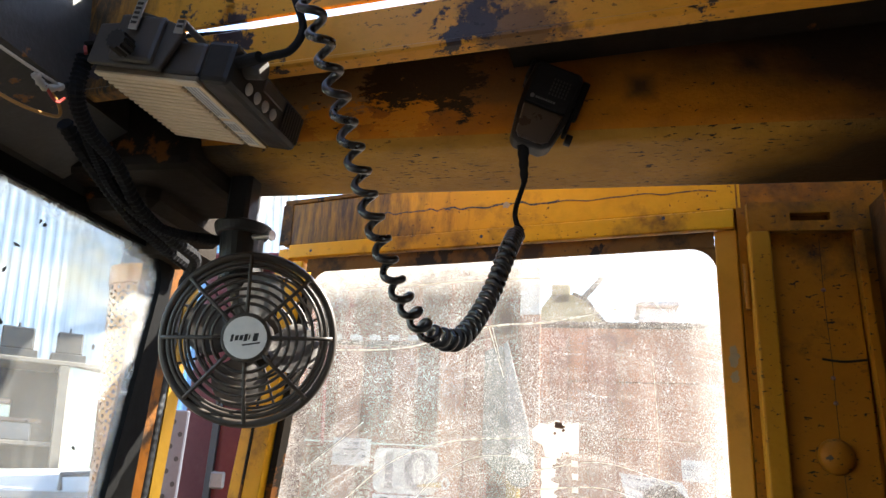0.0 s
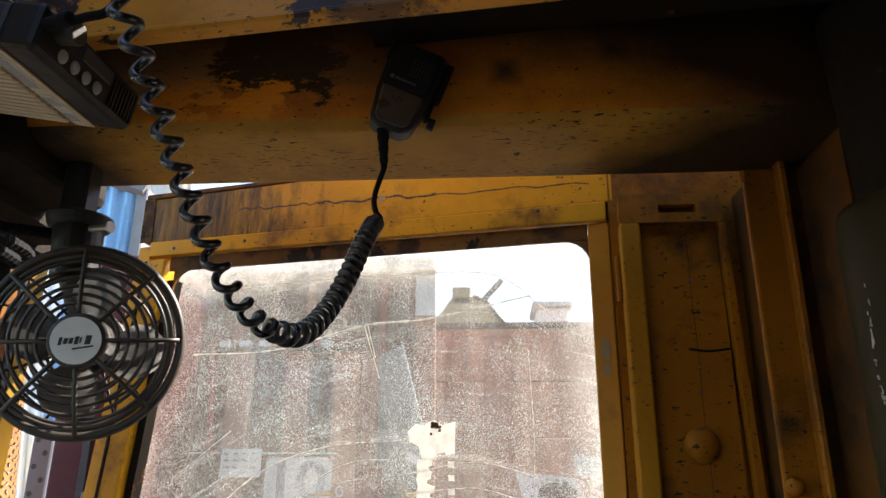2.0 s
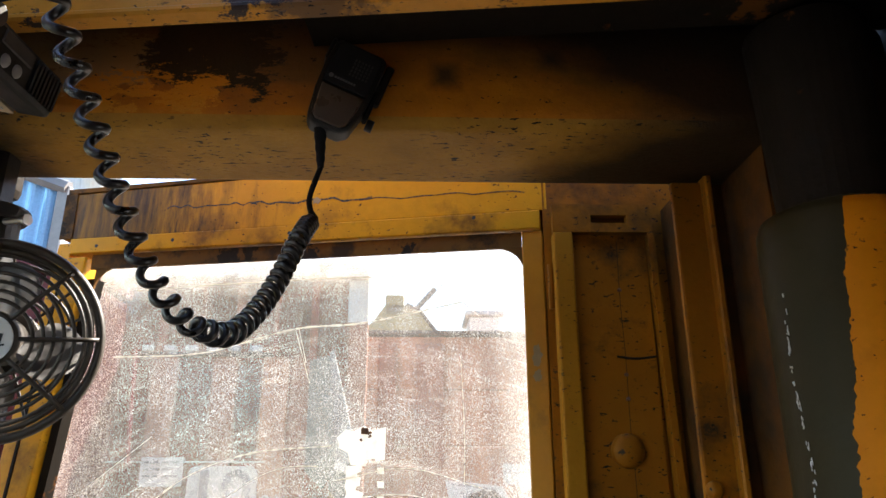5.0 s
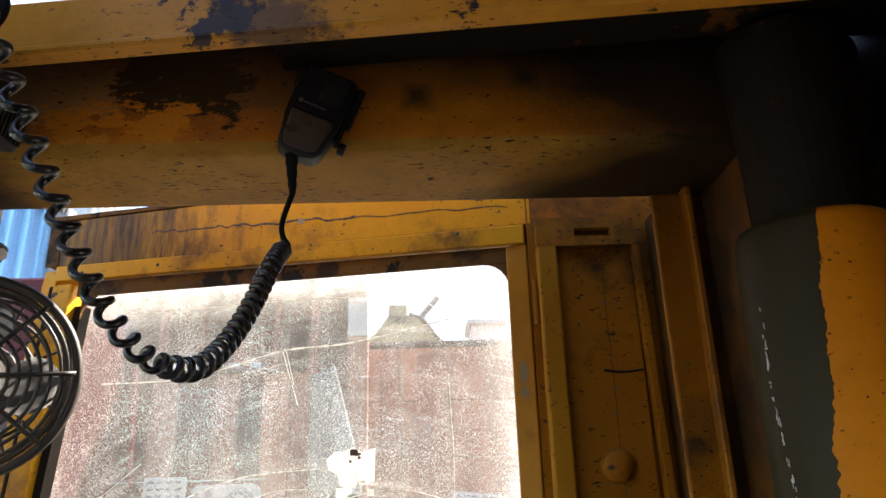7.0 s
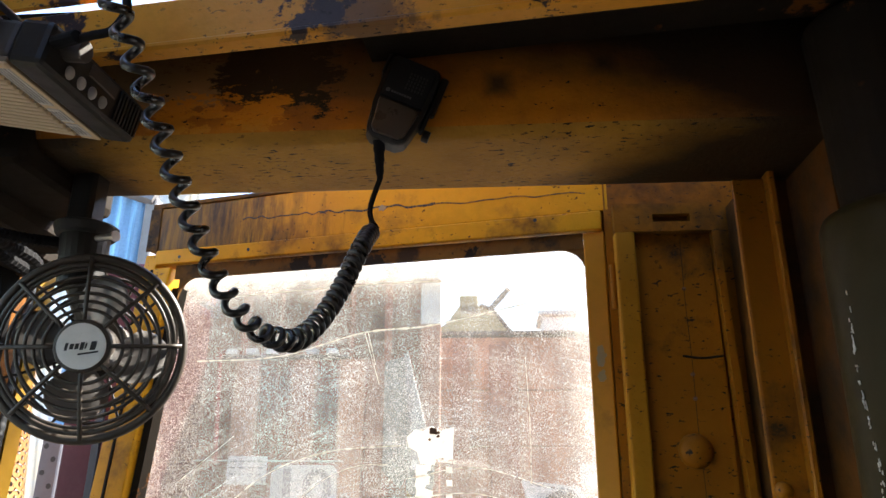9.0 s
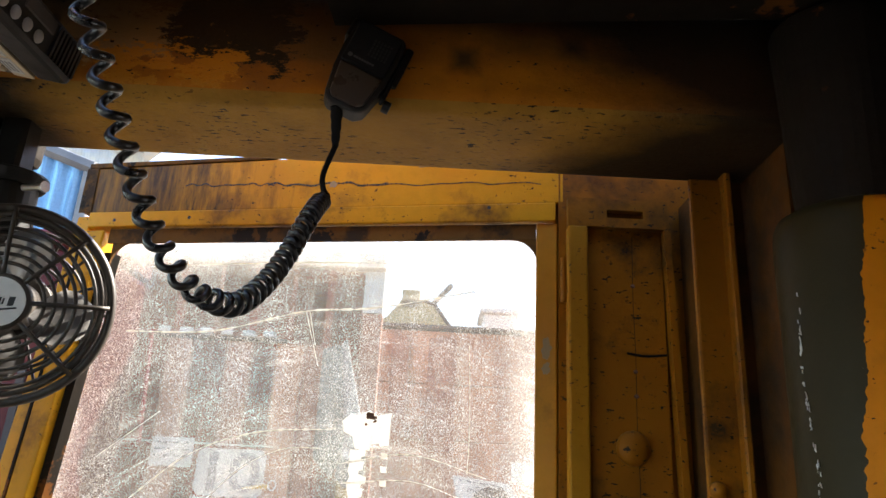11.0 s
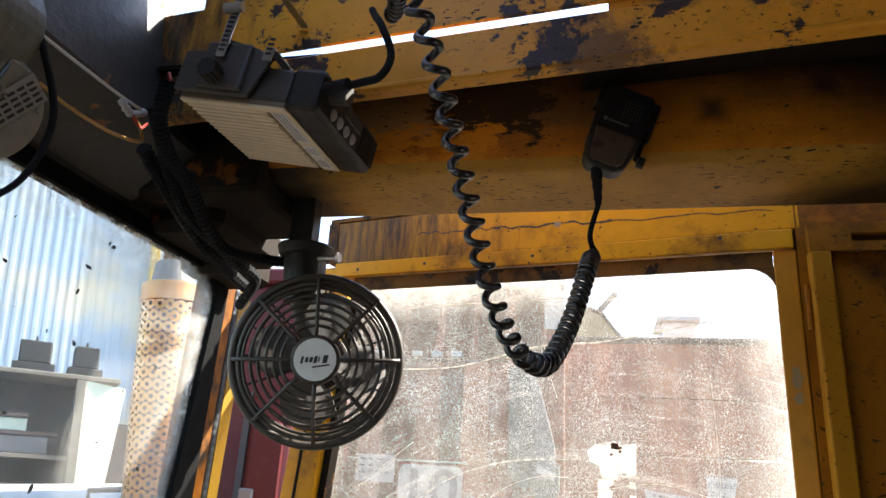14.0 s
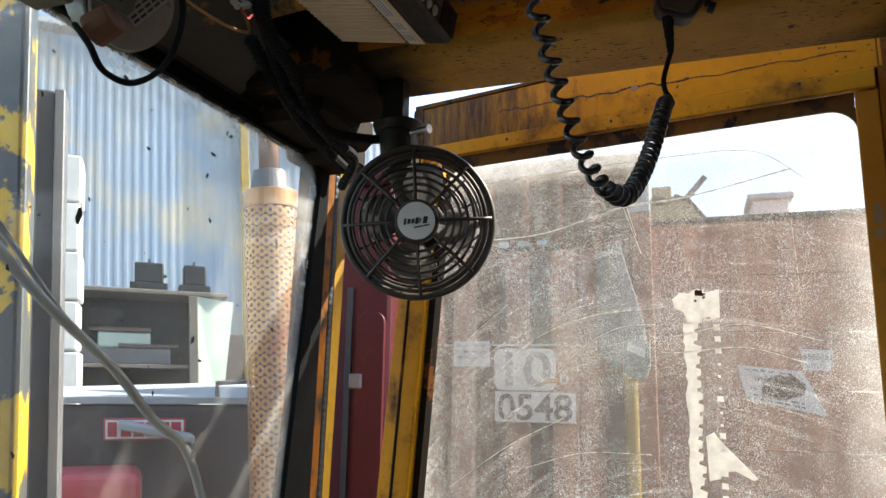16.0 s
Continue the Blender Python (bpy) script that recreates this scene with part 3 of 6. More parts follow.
part("side_rebate", dprism([(0.772, 0.722), (0.787, 0.722), (0.7075, 1.607), (0.694, 1.607)], 0.02, -0.006), M_darkmetal, door, "black side rebate")
part("stile_groove", dprism([(0.8505, 0.31), (0.8565, 0.31), (0.7430, 1.637), (0.7385, 1.637)], 0.002, 0.0112), M_darkmetal, door)
# pane with rounded corners; the rubber corners are filled by a seal
part("pane", dprism([(0.012, 0.722), (0.785, 0.722), (0.708, 1.632), (0.012, 1.632)], 0.005, -0.036), M_glass_door, door, "dusty scratched glass pane")
corner = bmesh.new()
for cx, cy, sx, sy in ((0.035, 1.610, 1, -1), (0.691, 1.621, -1, -1)):
    r = 0.036
    pts = [(cx, cy)] + [(cx + sx * r * (1 - math.sin(a)), cy + sy * r * (1 - math.cos(a))) for a in [radians(90 * k / 6) for k in range(7)]]
    dprism(pts, 0.004, 0.001, bm=corner)
part("seal", corner, M_rebate, door)

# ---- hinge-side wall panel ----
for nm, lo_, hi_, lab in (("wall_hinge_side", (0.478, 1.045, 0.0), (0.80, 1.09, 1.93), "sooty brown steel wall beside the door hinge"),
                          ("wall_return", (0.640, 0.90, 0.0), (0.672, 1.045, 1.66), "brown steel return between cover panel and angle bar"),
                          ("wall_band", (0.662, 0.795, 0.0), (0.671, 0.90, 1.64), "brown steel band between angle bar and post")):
    tagged(part(nm, bm_box(lo_, hi_), M_brown if nm == "wall_hinge_side" else M_darkbrown), lab, "wall", kind="structure")
panel = holder("wall_panel", (0.55, 1.045, 0.6), "yellow-brown painted steel cover panel with a slot", "panel")
part("backing", bm_box((0.512, 1.036, 0.4), (0.612, 1.045, 1.622)), M_brown, panel)
# Lighter version of M_brown, against the recessed backing.
M_strip = surface("lighter_yellow_strip_paint", spec=0.12, base=(0.46, 0.20, 0.010), rough=0.5, second=(0.30, 0.12, 0.008), chips=(0.05, 0.025, 0.012), chip_lo=0.65, chip_scale=24.0, pits=0.64, bump=0.3)
part("side_strip", bm_box((0.487, 1.024, 0.4), (0.513, 1.044, 1.622), 0.003, seg=2), M_strip, panel)
part("seam", bm_tube([(0.5725 + 0.0006 * math.sin(z * 40), 1.0362, z) for z in np.linspace(0.42, 1.612, 40)], 0.0005, 5), M_darkbrown, panel)
for z in (1.545, 1.435, 1.405):
    part("rust_bleb", bm_cyl((0.572, 1.0365, z), (0.572, 1.0345, z + 0.001), 0.0032, 0.002, 7), M_rust, panel)
pt = bmesh.new()
SL0, SL1 = 0.538, 0.586
for q in (((0.487, 1.640 - 0.019), (SL0, 1.660)), ((SL1, 1.640 - 0.019), (0.618, 1.660)), ((SL0, 1.621), (SL1, 1.634)), ((SL0, 1.645), (SL1, 1.660))):
    bm_box((q[0][0], 1.024, q[0][1]), (q[1][0], 1.036, q[1][1]), bm=pt)
part("top_strip", pt, M_brown, panel, "top strip with a finger slot")
part("slot_back", bm_box((0.53, 1.0365, 1.628), (0.60, 1.0445, 1.650)), M_darkbrown, panel)
b = bmesh.new()
bmesh.ops.create_cube(b, size=1)
for v in b.verts:
    x, y, z = v.co
    low = z < 0
    v.co = Vector((0.6165 + x * 0.009 + (0.030 if low else 0), 1.034 + y * 0.020, 0.4 if low else 1.6205))
part("ridge", b, M_brown, panel)
b = bmesh.new()
bmesh.ops.create_uvsphere(b, u_segments=20, v_segments=10, radius=0.021)
b.transform(Matrix.Translation((0.566, 1.036, 1.343)) @ Matrix.Diagonal((1, 0.6, 1, 1)))
part("knob", b, M_brown, panel, smooth=True)
part("crease", bm_tube(spline([(0.562, 1.0355, 1.458), (0.585, 1.0345, 1.455), (0.612, 1.0355, 1.458)], 8), 0.0016, 6), M_darkmetal, panel)

# ---- angle bar, band and rounded post ----
bar = holder("angle_bar", (0.62, 0.88, 0.4), "brownish yellow steel angle bar with worn edges", "bar", kind="structure")
part("web", bm_box((0.598, 0.886, 0.3), (0.636, 0.894, 1.632), 0.003, seg=2), M_brown, bar)
part("flange", bm_box((0.632, 0.872, 0.3), (0.640, 0.894, 1.636), 0.002), M_brown, bar)
b = bmesh.new()
bmesh.ops.create_uvsphere(b, u_segments=14, v_segments=8, radius=0.009)
b.transform(Matrix.Translation((0.607, 0.884, 1.298)))
part("stud", b, M_brown, bar, smooth=True)

post = holder("corner_post", (0.74, 0.67, 0.4), "rounded post painted dark grey and orange", "post", kind="structure")
PC, PR = Vector((0.681, 0.7285, 0)), 0.066
rnd = random.Random(3)
ZS = [0.3] + list(np.linspace(1.0, 1.500, 200)) + [1.516, 1.524, 1.526]
EDGE = [224 + 95 * max(0.0, z - 1.29) + rnd.uniform(-0.8, 0.8) + 2.6 * noise.noise(Vector((z * 25, 0, 0))) + (3.2 if z < 1.42 else 1.0) * noise.noise(Vector((z * 120, 3, 0))) for z in ZS]
for nm, mt in (("grey_side", M_grey), ("orange_side", M_postorange)):
    b = bmesh.new()
    rows_ = []
    for z, e in zip(ZS, EDGE):
        k = 1.0 if z < 1.505 else 1.0 - (0.015, 0.07, 0.5)[ZS.index(z) - len(ZS) + 3]
        s0, s1 = (100, e) if nm == "grey_side" else (e, 400)
        rows_.append([b.verts.new((PC.x + PR * k * math.cos(radians(a)), PC.y + PR * k * math.sin(radians(a)), z)) for a in np.linspace(s0, s1, 24)])
    for q, w in zip(rows_, rows_[1:]):
        for i in range(23):
            b.faces.new((q[i], q[i + 1], w[i + 1], w[i]))
    part(nm, b, mt, post, smooth=True)
for k in range(75):
    z = 1.455 - rnd.uniform(0, 1) ** 0.8 * 0.19
    a = radians(195 + 12 * noise.noise(Vector((z * 9, 5, 0))) + rnd.gauss(0, 0.8))
    d = Vector((math.cos(a), math.sin(a), 0))
    w, h = rnd.uniform(0.0002, 0.0007), rnd.uniform(0.0004, 0.0022)
    o = [(-w, -h), (w * 0.6, -h * 0.7), (w, h * 0.4), (-w * 0.3, h)]
    part("paint_chip", bm_prism(o, 0.0008, axes(Vector((PC.x, PC.y, z)) + d * (PR + 0.0003), d.cross(Vector((0, 0, 1))), (0, 0, 1))), M_white, post)
part("end_cap", bm_cyl((PC.x, PC.y, 1.520), (PC.x, PC.y, 1.5262), PR * 0.55, PR * 0.5, 24), M_grey, post)
part("collar", bm_cyl((PC.x + 0.004, PC.y + 0.004, 1.5264), (PC.x + 0.004, PC.y + 0.004, 1.720), 0.046, 0.054, 32, bevel=0.003), M_darkmetal, post, "black collar above the post")
# Added bead in place of the highlight line on the top rim.
part("rim_highlight_bead", bm_tube([(PC.x + 0.0555 * math.cos(radians(a)), PC.y + 0.0555 * math.sin(radians(a)), 1.5255 + 0.0006 * math.sin(a * 0.9)) for a in range(150, 330, 4)], 0.0018, 6), M_grey, post)

# ---- windscreen wall ----
WX = -0.318
wm = Matrix(((0, 0, 1, WX), (1, 0, 0, 0), (0, 1, 0, 0), (0, 0, 0, 1)))  # local x = world y, local y = world z
scr = holder("window_1", (WX, 0.4, 0.5), "speckled cab windscreen in a black rubber seal", "windscreen", kind="structure")
inner = [(y - (1.56 - z) * 0.13 if y > 0.5 else y, z) for y, z in rounded(-0.30, 0.55, 0.984, 1.578, 0.05)]
outer = [(y + (0.022 if y > 0.5 else -0.02), z + (0.02 if z > 1 else -0.02)) for y, z in inner]
far = [(y + (0.022 if y > 0.5 else -0.02), z + (0.02 if z > 1 else -0.02)) for y, z in outer]
part("seal", bm_frame(outer, inner, 0.02, wm), M_seal, scr)
part("pane", bm_prism([(y + (0.006 if y > 0.5 else -0.006), z) for y, z in inner], 0.005, Matrix.Translation((-0.008, 0, 0)) @ wm), M_glass_front, scr, "speckled windscreen glass")
b = bm_box((-0.352, -1.1, 1.597), (-0.320, 1.02, 1.812))
bm_box((-0.352, -1.1, 1.812), (-0.320, 0.58, 1.95), bm=b)
bm_box((-0.36, -1.1, 0.0), (-0.322, 0.90, 0.53), bm=b)
bm_box((-0.36, -1.1, 0.53), (-0.322, -0.325, 1.597), bm=b)
# haunch of the roof corner
hp = [(-0.33, 1.60), (-0.235, 1.655), (-0.258, 1.812), (-0.33, 1.812)]
bm_prism([(x, z) for x, z in hp], 1.86, Matrix(((1, 0, 0, 0), (0, 0, -1, -1.1), (0, 1, 0, 0), (0, 0, 0, 1))), bm=b)
tagged(part("wall_west", b, M_sootpaint), "sooty dark steel header and wall round the windscreen", "wall", kind="structure")

pil = holder("front_pillar", (-0.34, 1.03, 0.4), "orange cab pillar with black conduit and yellow edge", "pillar", kind="structure")


def raked(y0, y1, x0, x1, k0, k1, z0=0.3, z1=1.62):
    """An upright bar whose front and rear edges lean by k0 and k1."""
    b = bmesh.new()
    bmesh.ops.create_cube(b, size=1)
    for v in b.verts:
        z = z1 if v.co.z > 0 else z0
        y = y1 - (1.56 - z) * k1 if v.co.y > 0 else y0 - (1.56 - z) * k0
        v.co = Vector((x1 if v.co.x > 0 else x0, y, z))
    return b


part("rubber_face", raked(1.006, 1.017, -0.337, -0.324, 0.13, 0.03), M_seal, pil)
part("orange_face", raked(1.0175, 1.048, -0.38, -0.330, 0.03, 0.03), M_scorched, pil, "scorched orange paint")
part("rear_face", raked(1.0485, 1.080, -0.40, -0.345, 0.03, 0.03), M_darkmetal, pil)
part("yellow_edge", raked(1.0805, 1.114, -0.40, -0.338, 0.03, 0.05), M_dullyellow, pil, "dull yellow edge")
cd = [Vector((-0.338, 1.061 - (1.56 - z) * 0.03, z)) for z in np.linspace(0.4, 1.58, 560)]
part("conduit", bm_tube(cd, lambda u: 0.0086 + 0.0003 * math.sin(u * 620), 10), M_conduit, pil, "black corrugated conduit", smooth=True)

# ---- roof corner, dark gusset ----
b = bm_box((-0.36, 0.745, 1.612), (-0.150, 0.93, 1.77), 0.012, seg=2)
bm_box((-0.36, 0.93, 1.570), (-0.262, 1.03, 1.77), 0.01, bm=b)
bm_box((-0.36, 0.80, 1.585), (-0.225, 0.98, 1.64), 0.012, bm=b)
tagged(part("roof_corner_gusset", b, M_darkmetal), "black steel gusset in the roof corner", "gusset", kind="structure")


# ---- fan ----
def ring(r, z, tube, m, bm, seg=48):
    return bm_tube([m @ Vector((r * math.cos(2 * math.pi * i / seg), r * math.sin(2 * math.pi * i / seg), z)) for i in range(seg)], tube, 6, True, bm)


def make_fan():
    hub = Vector((-0.079, 0.794, 1.428))
    front = (Vector((0.17, 0.02, 1.315)) - hub).normalized()
    m = Matrix.Translation(hub) @ front.to_track_quat("Z", "Y").to_matrix().to_4x4()
    f = holder("cab_fan", (-0.126, 0.84, 1.60), "dusty black caged cab fan hanging from the roof beam", "fan")
    R = 0.0935
    rings = bmesh.new()
    for i, r in enumerate((0.037, 0.0455, 0.054, 0.0625, 0.071, 0.0795)):
        ring(r, -0.004 - 0.016 * (r / R) ** 2, 0.0019, m, rings)
    cage = part("front_grille", rings, M_fan, f, smooth=True)
    rim = bmesh.new()
    ring(R - 0.001, -0.024, 0.0046, m, rim, 64)
    ring(R - 0.009, -0.019, 0.0030, m, rim, 64)
    part("rim", rim, M_fan, f, smooth=True)
    for k in range(8):
        a = math.pi * k / 4 + 0.06
        d = Vector((math.cos(a), math.sin(a), 0))
        pts = [m @ (d * r + Vector((0, 0, -0.003 - 0.016 * (r / R) ** 2))) for r in np.linspace(0.025, R - 0.002, 7)]
        part("spoke", bm_tube(pts, 0.0024, 6), M_fan, cage, smooth=True)
    back = bmesh.new()
    for r, z in ((R, -0.034), (R - 0.002, -0.046), (0.078, -0.062), (0.062, -0.068), (0.046, -0.071)):
        ring(r, z, 0.0018, m, back)
    rear = part("rear_grille", back, M_fan, f, smooth=True)
    for k in range(16):
        a = math.pi * k / 8
        d = Vector((math.cos(a), math.sin(a), 0))
        pts = [m @ (d * r + Vector((0, 0, z))) for r, z in ((R, -0.026), (R, -0.045), (0.080, -0.062), (0.046, -0.071), (0.026, -0.072))]
        part("rear_rib", bm_tube(pts, 0.0016, 5), M_fan, rear)
    part("motor", bm_cyl(m @ Vector((0, 0, -0.11)), m @ Vector((0, 0, -0.062)), 0.030, 0.034, 28, bevel=0.004), M_fan, f, smooth=False)
    badge = part("hub_cap", bm_cyl(m @ Vector((0, 0, -0.012)), m @ Vector((0, 0, -0.001)), 0.0275, 0.0265, 40, bevel=0.002), M_fan, f)
    part("badge", bm_cyl(m @ Vector((0, 0, -0.001)), m @ Vector((0, 0, 0.0006)), 0.0228, 0.0228, 40), M_white, badge, "speckled round white badge")
    sh = Matrix(((1, 0.25, 0, 0), (0, 1, 0, 0), (0, 0, 1, 0), (0, 0, 0, 1)))
    for x, w, h in ((-0.0150, 0.0028, 0.0075), (-0.0105, 0.0036, 0.0055), (-0.0058, 0.0036, 0.0055), (-0.0010, 0.0036, 0.0075), (0.0036, 0.0016, 0.0055), (0.0085, 0.0052, 0.0085)):
        part("badge_mark", bm_box((x, -h / 2, 0.0006), (x + w, h / 2, 0.0010), m=m @ pose(0, 0, 0, 0, 0, 6) @ sh), M_ink, badge)
    part("badge_mark", bm_box((-0.004, -0.0085, 0.0006), (0.015, -0.0068, 0.0010), m=m @ pose(0, 0, 0, 0, 0, 12)), M_ink, badge)
    for k in range(4):
        b = bmesh.new()
        grid = []
        for i in range(7):
            u = i / 6
            r = 0.022 + 0.056 * u
            row = []
            for j in range(7):
                v = j / 6 - 0.5
                wdt = 0.55 + 0.95 * math.sin(math.pi * min(1, u * 0.75 + 0.1))
                a = v * wdt * 0.78
                rr = r - 0.012 * u * (2 * v) ** 2
                row.append(b.verts.new((rr * math.cos(a), rr * math.sin(a), -0.036 - 0.026 * v)))
            grid.append(row)
        for i in range(6):
            for j in range(6):
                b.faces.new((grid[i][j], grid[i + 1][j], grid[i + 1][j + 1], grid[i][j + 1]))
        geo = bmesh.ops.solidify(b, geom=b.faces[:], thickness=0.0016)
        b.transform(m @ pose(0, 0, 0, 0, 0, 90 * k - 8))
        part("blade", b, M_blade, f, smooth=True)
    part("blade_boss", bm_cyl(m @ Vector((0, 0, -0.062)), m @ Vector((0, 0, -0.014)), 0.024, 0.023, 28), M_fan, f)
    mp = Vector((-0.128, 0.845, 0))
    part("neck", bm_cyl(mp + Vector((0.004, 0, 1.505)), mp + Vector((0, 0, 1.566)), 0.024, 0.026, 24), M_black, f)
    part("clamp_disc", bm_cyl(mp + Vector((0, 0, 1.560)), mp + Vector((0, 0, 1.574)), 0.031, 0.035, 36, bevel=0.003), M_black, f)
    part("stem", bm_box((-0.148, 0.830, 1.572), (-0.118, 0.860, 1.66), 0.004), M_black, f)
    part("arm", bm_cyl(mp + Vector((0.004, 0, 1.51)), m @ Vector((0, 0, -0.09)), 0.017, 0.02, 18), M_fan, f)
    b = bm_cyl((-0.100, 0.822, 1.552), (-0.070, 0.806, 1.548), 0.0035, 0.0035, 10)
    bm_cyl((-0.072, 0.807, 1.548), (-0.069, 0.806, 1.548), 0.006, 0.006, 10, bm=b)
    part("clamp_screw", b, M_steel, f, "bright steel clamp screw")


make_fan()


# ---- radio ----
def make_radio():
    # local x from the rear to the control face, y along the face, z up
    rd = holder("two_way_radio", (-0.08, 0.62, 1.66), "dusty dark two-way radio clamped under the hatch rail", "radio")
    m = axes((-0.140, 0.566, 1.621), (0.981, -0.02, -0.187), (0.09, 0.995, 0.0))
    L, W, H = 0.106, 0.132, 0.037
    part("case", bm_box((0, 0, 0.004), (L, W, H), 0.004, m=m, seg=2), M_cast, rd)
    part("base_plate", bm_box((0.001, 0.001, 0.0), (L, W - 0.001, 0.005), 0.001, m=m), M_groove, rd, "dark aluminium base plate")
    part("base_lip", bm_box((0.001, 0.001, -0.0026), (L, 0.0085, 0.0002), 0.0008, m=m), M_finned, rd)
    part("base_end", bm_box((L - 0.019, 0.0087, -0.0010), (L, W - 0.001, 0.0002), 0.0004, m=m), M_finned, rd)
    for i in range(16):
        y = 0.010 + i * 0.0074
        part("fin", bm_box((0.003, y, -0.0028), (L - 0.022, y + 0.0042, 0.0012), 0.0008, m=m), M_finned, rd)
    for y0, y1 in ((0.006, 0.066), (0.074, 0.096), (0.101, 0.123)):
        lab = part("label_plate", bm_box((L - 0.016, y0, -0.0022), (L - 0.004, y1, -0.0008), m=m), M_white, rd, "small white label with grey print")
        pr = bmesh.new()
        for j in range(3):
            bm_box((L - 0.0145 + j * 0.0035, y0 + 0.003, -0.0026), (L - 0.0128 + j * 0.0035, y1 - 0.004, -0.0021), bm=pr, m=m)
        part("print", pr, M_greyink, lab)
    face = part("control_head", bm_box((L, -0.002, 0.000), (L + 0.030, W + 0.002, H + 0.002), 0.005, m=m, seg=2), M_black, rd)
    part("display", bm_box((L + 0.0295, 0.050, 0.022), (L + 0.0315, 0.090, 0.034), 0.001, m=m), M_cast, face, "grey display window")
    for i in range(4):
        y = 0.030 + i * 0.0155
        b = bmesh.new()
        bmesh.ops.create_uvsphere(b, u_segments=14, v_segments=8, radius=1)
        b.transform(m @ Matrix.Translation((L + 0.0295, y, 0.012)) @ Matrix.Diagonal((0.004, 0.0052, 0.0058, 1)))
        part("button", b, M_button, face, "pale rubber button", smooth=True)
    for i in range(8):
        y = 0.094 + i * 0.0048
        part("speaker_slat", bm_box((L + 0.0280, y, 0.006), (L + 0.0318, y + 0.0026, 0.034), m=m), M_black, face)
    kn = bm_cyl(m @ Vector((L + 0.028, 0.020, 0.027)), m @ Vector((L + 0.046, 0.020, 0.027)), 0.010, 0.0088, 20, bevel=0.001)
    part("volume_knob", kn, M_cast, face)
    br = bm_box((0.020, -0.012, 0.006), (0.066, -0.0045, H + 0.014), 0.004, m=m, seg=2)
    bm_box((0.020, -0.012, H + 0.008), (0.066, W + 0.010, H + 0.014), 0.003, bm=br, m=m)
    bm_box((0.020, W + 0.003, 0.006), (0.066, W + 0.010, H + 0.014), 0.003, bm=br, m=m)
    part("bracket", br, M_cast, rd)
    part("bracket_plate", bm_prism([(-0.002, 0.003), (0.072, 0.003), (0.084, H + 0.004), (0.070, H + 0.012), (0.034, H + 0.020), (0.030, H + 0.006), (-0.002, H + 0.004)], 0.006, m @ Matrix.Translation((0, -0.0075, 0)) @ pose(0, 0, 0, 90, 0, 0), bevel=0.0015), M_cast, rd)
    star = [((0.0095 if i % 2 else 0.0078) * math.cos(math.pi * i / 12), (0.0095 if i % 2 else 0.0078) * math.sin(math.pi * i / 12)) for i in range(24)]
    k = bm_prism(star, 0.014, m @ Matrix.Translation((0.042, -0.030, 0.015)) @ pose(0, 0, 0, 90, 0, 0))
    part("bracket_knob", k, M_black, rd)
    # worm-drive clamps that hold the bracket up
    for x0 in (0.036, 0.082):
        band = bmesh.new()
        tall = 0.10 if x0 < 0.05 else 0.009
        bm_box((x0, -0.0170, H - 0.004), (x0 + 0.009, -0.0150, H + tall), 0.0005, bm=band, m=m)
        bm_box((x0, -0.0170, H + tall - 0.002), (x0 + 0.009, 0.09, H + tall), 0.0005, bm=band, m=m)
        if tall > 0.05:
            bm_cyl(m @ Vector((x0 - 0.003, -0.021, H + 0.040)), m @ Vector((x0 + 0.014, -0.021, H + 0.043)), 0.0045, 0.0045, 12, bm=band)
        clamp = part("hose_clamp", band, M_steel, rd, "bright steel hose clamp")
        for j in range(18 if tall > 0.05 else 4):
            z = H + 0.001 + j * 0.0046
            part("clamp_slot", bm_box((x0 + 0.0018, -0.0176, z), (x0 + 0.0072, -0.0166, z + 0.0022), m=m), M_ink, clamp)
    # microphone lead from the control face
    pts = spline([m @ Vector((L + 0.02, 0.012, 0.022)), (0.030, 0.560, 1.617), (0.048, 0.560, 1.622), (0.056, 0.560, 1.642), (0.045, 0.560, 1.672), (0.030, 0.585, 1.700), (0.02, 0.60, 1.72)], 40)
    part("lead", bm_tube(pts, 0.0034, 8), M_rubber, rd, smooth=True)
    plug = bm_cyl(m @ Vector((L + 0.012, 0.012, 0.022)), Vector((0.022, 0.558, 1.616)), 0.0055, 0.0048, 12)
    part("plug", plug, M_rubber, rd)


make_radio()


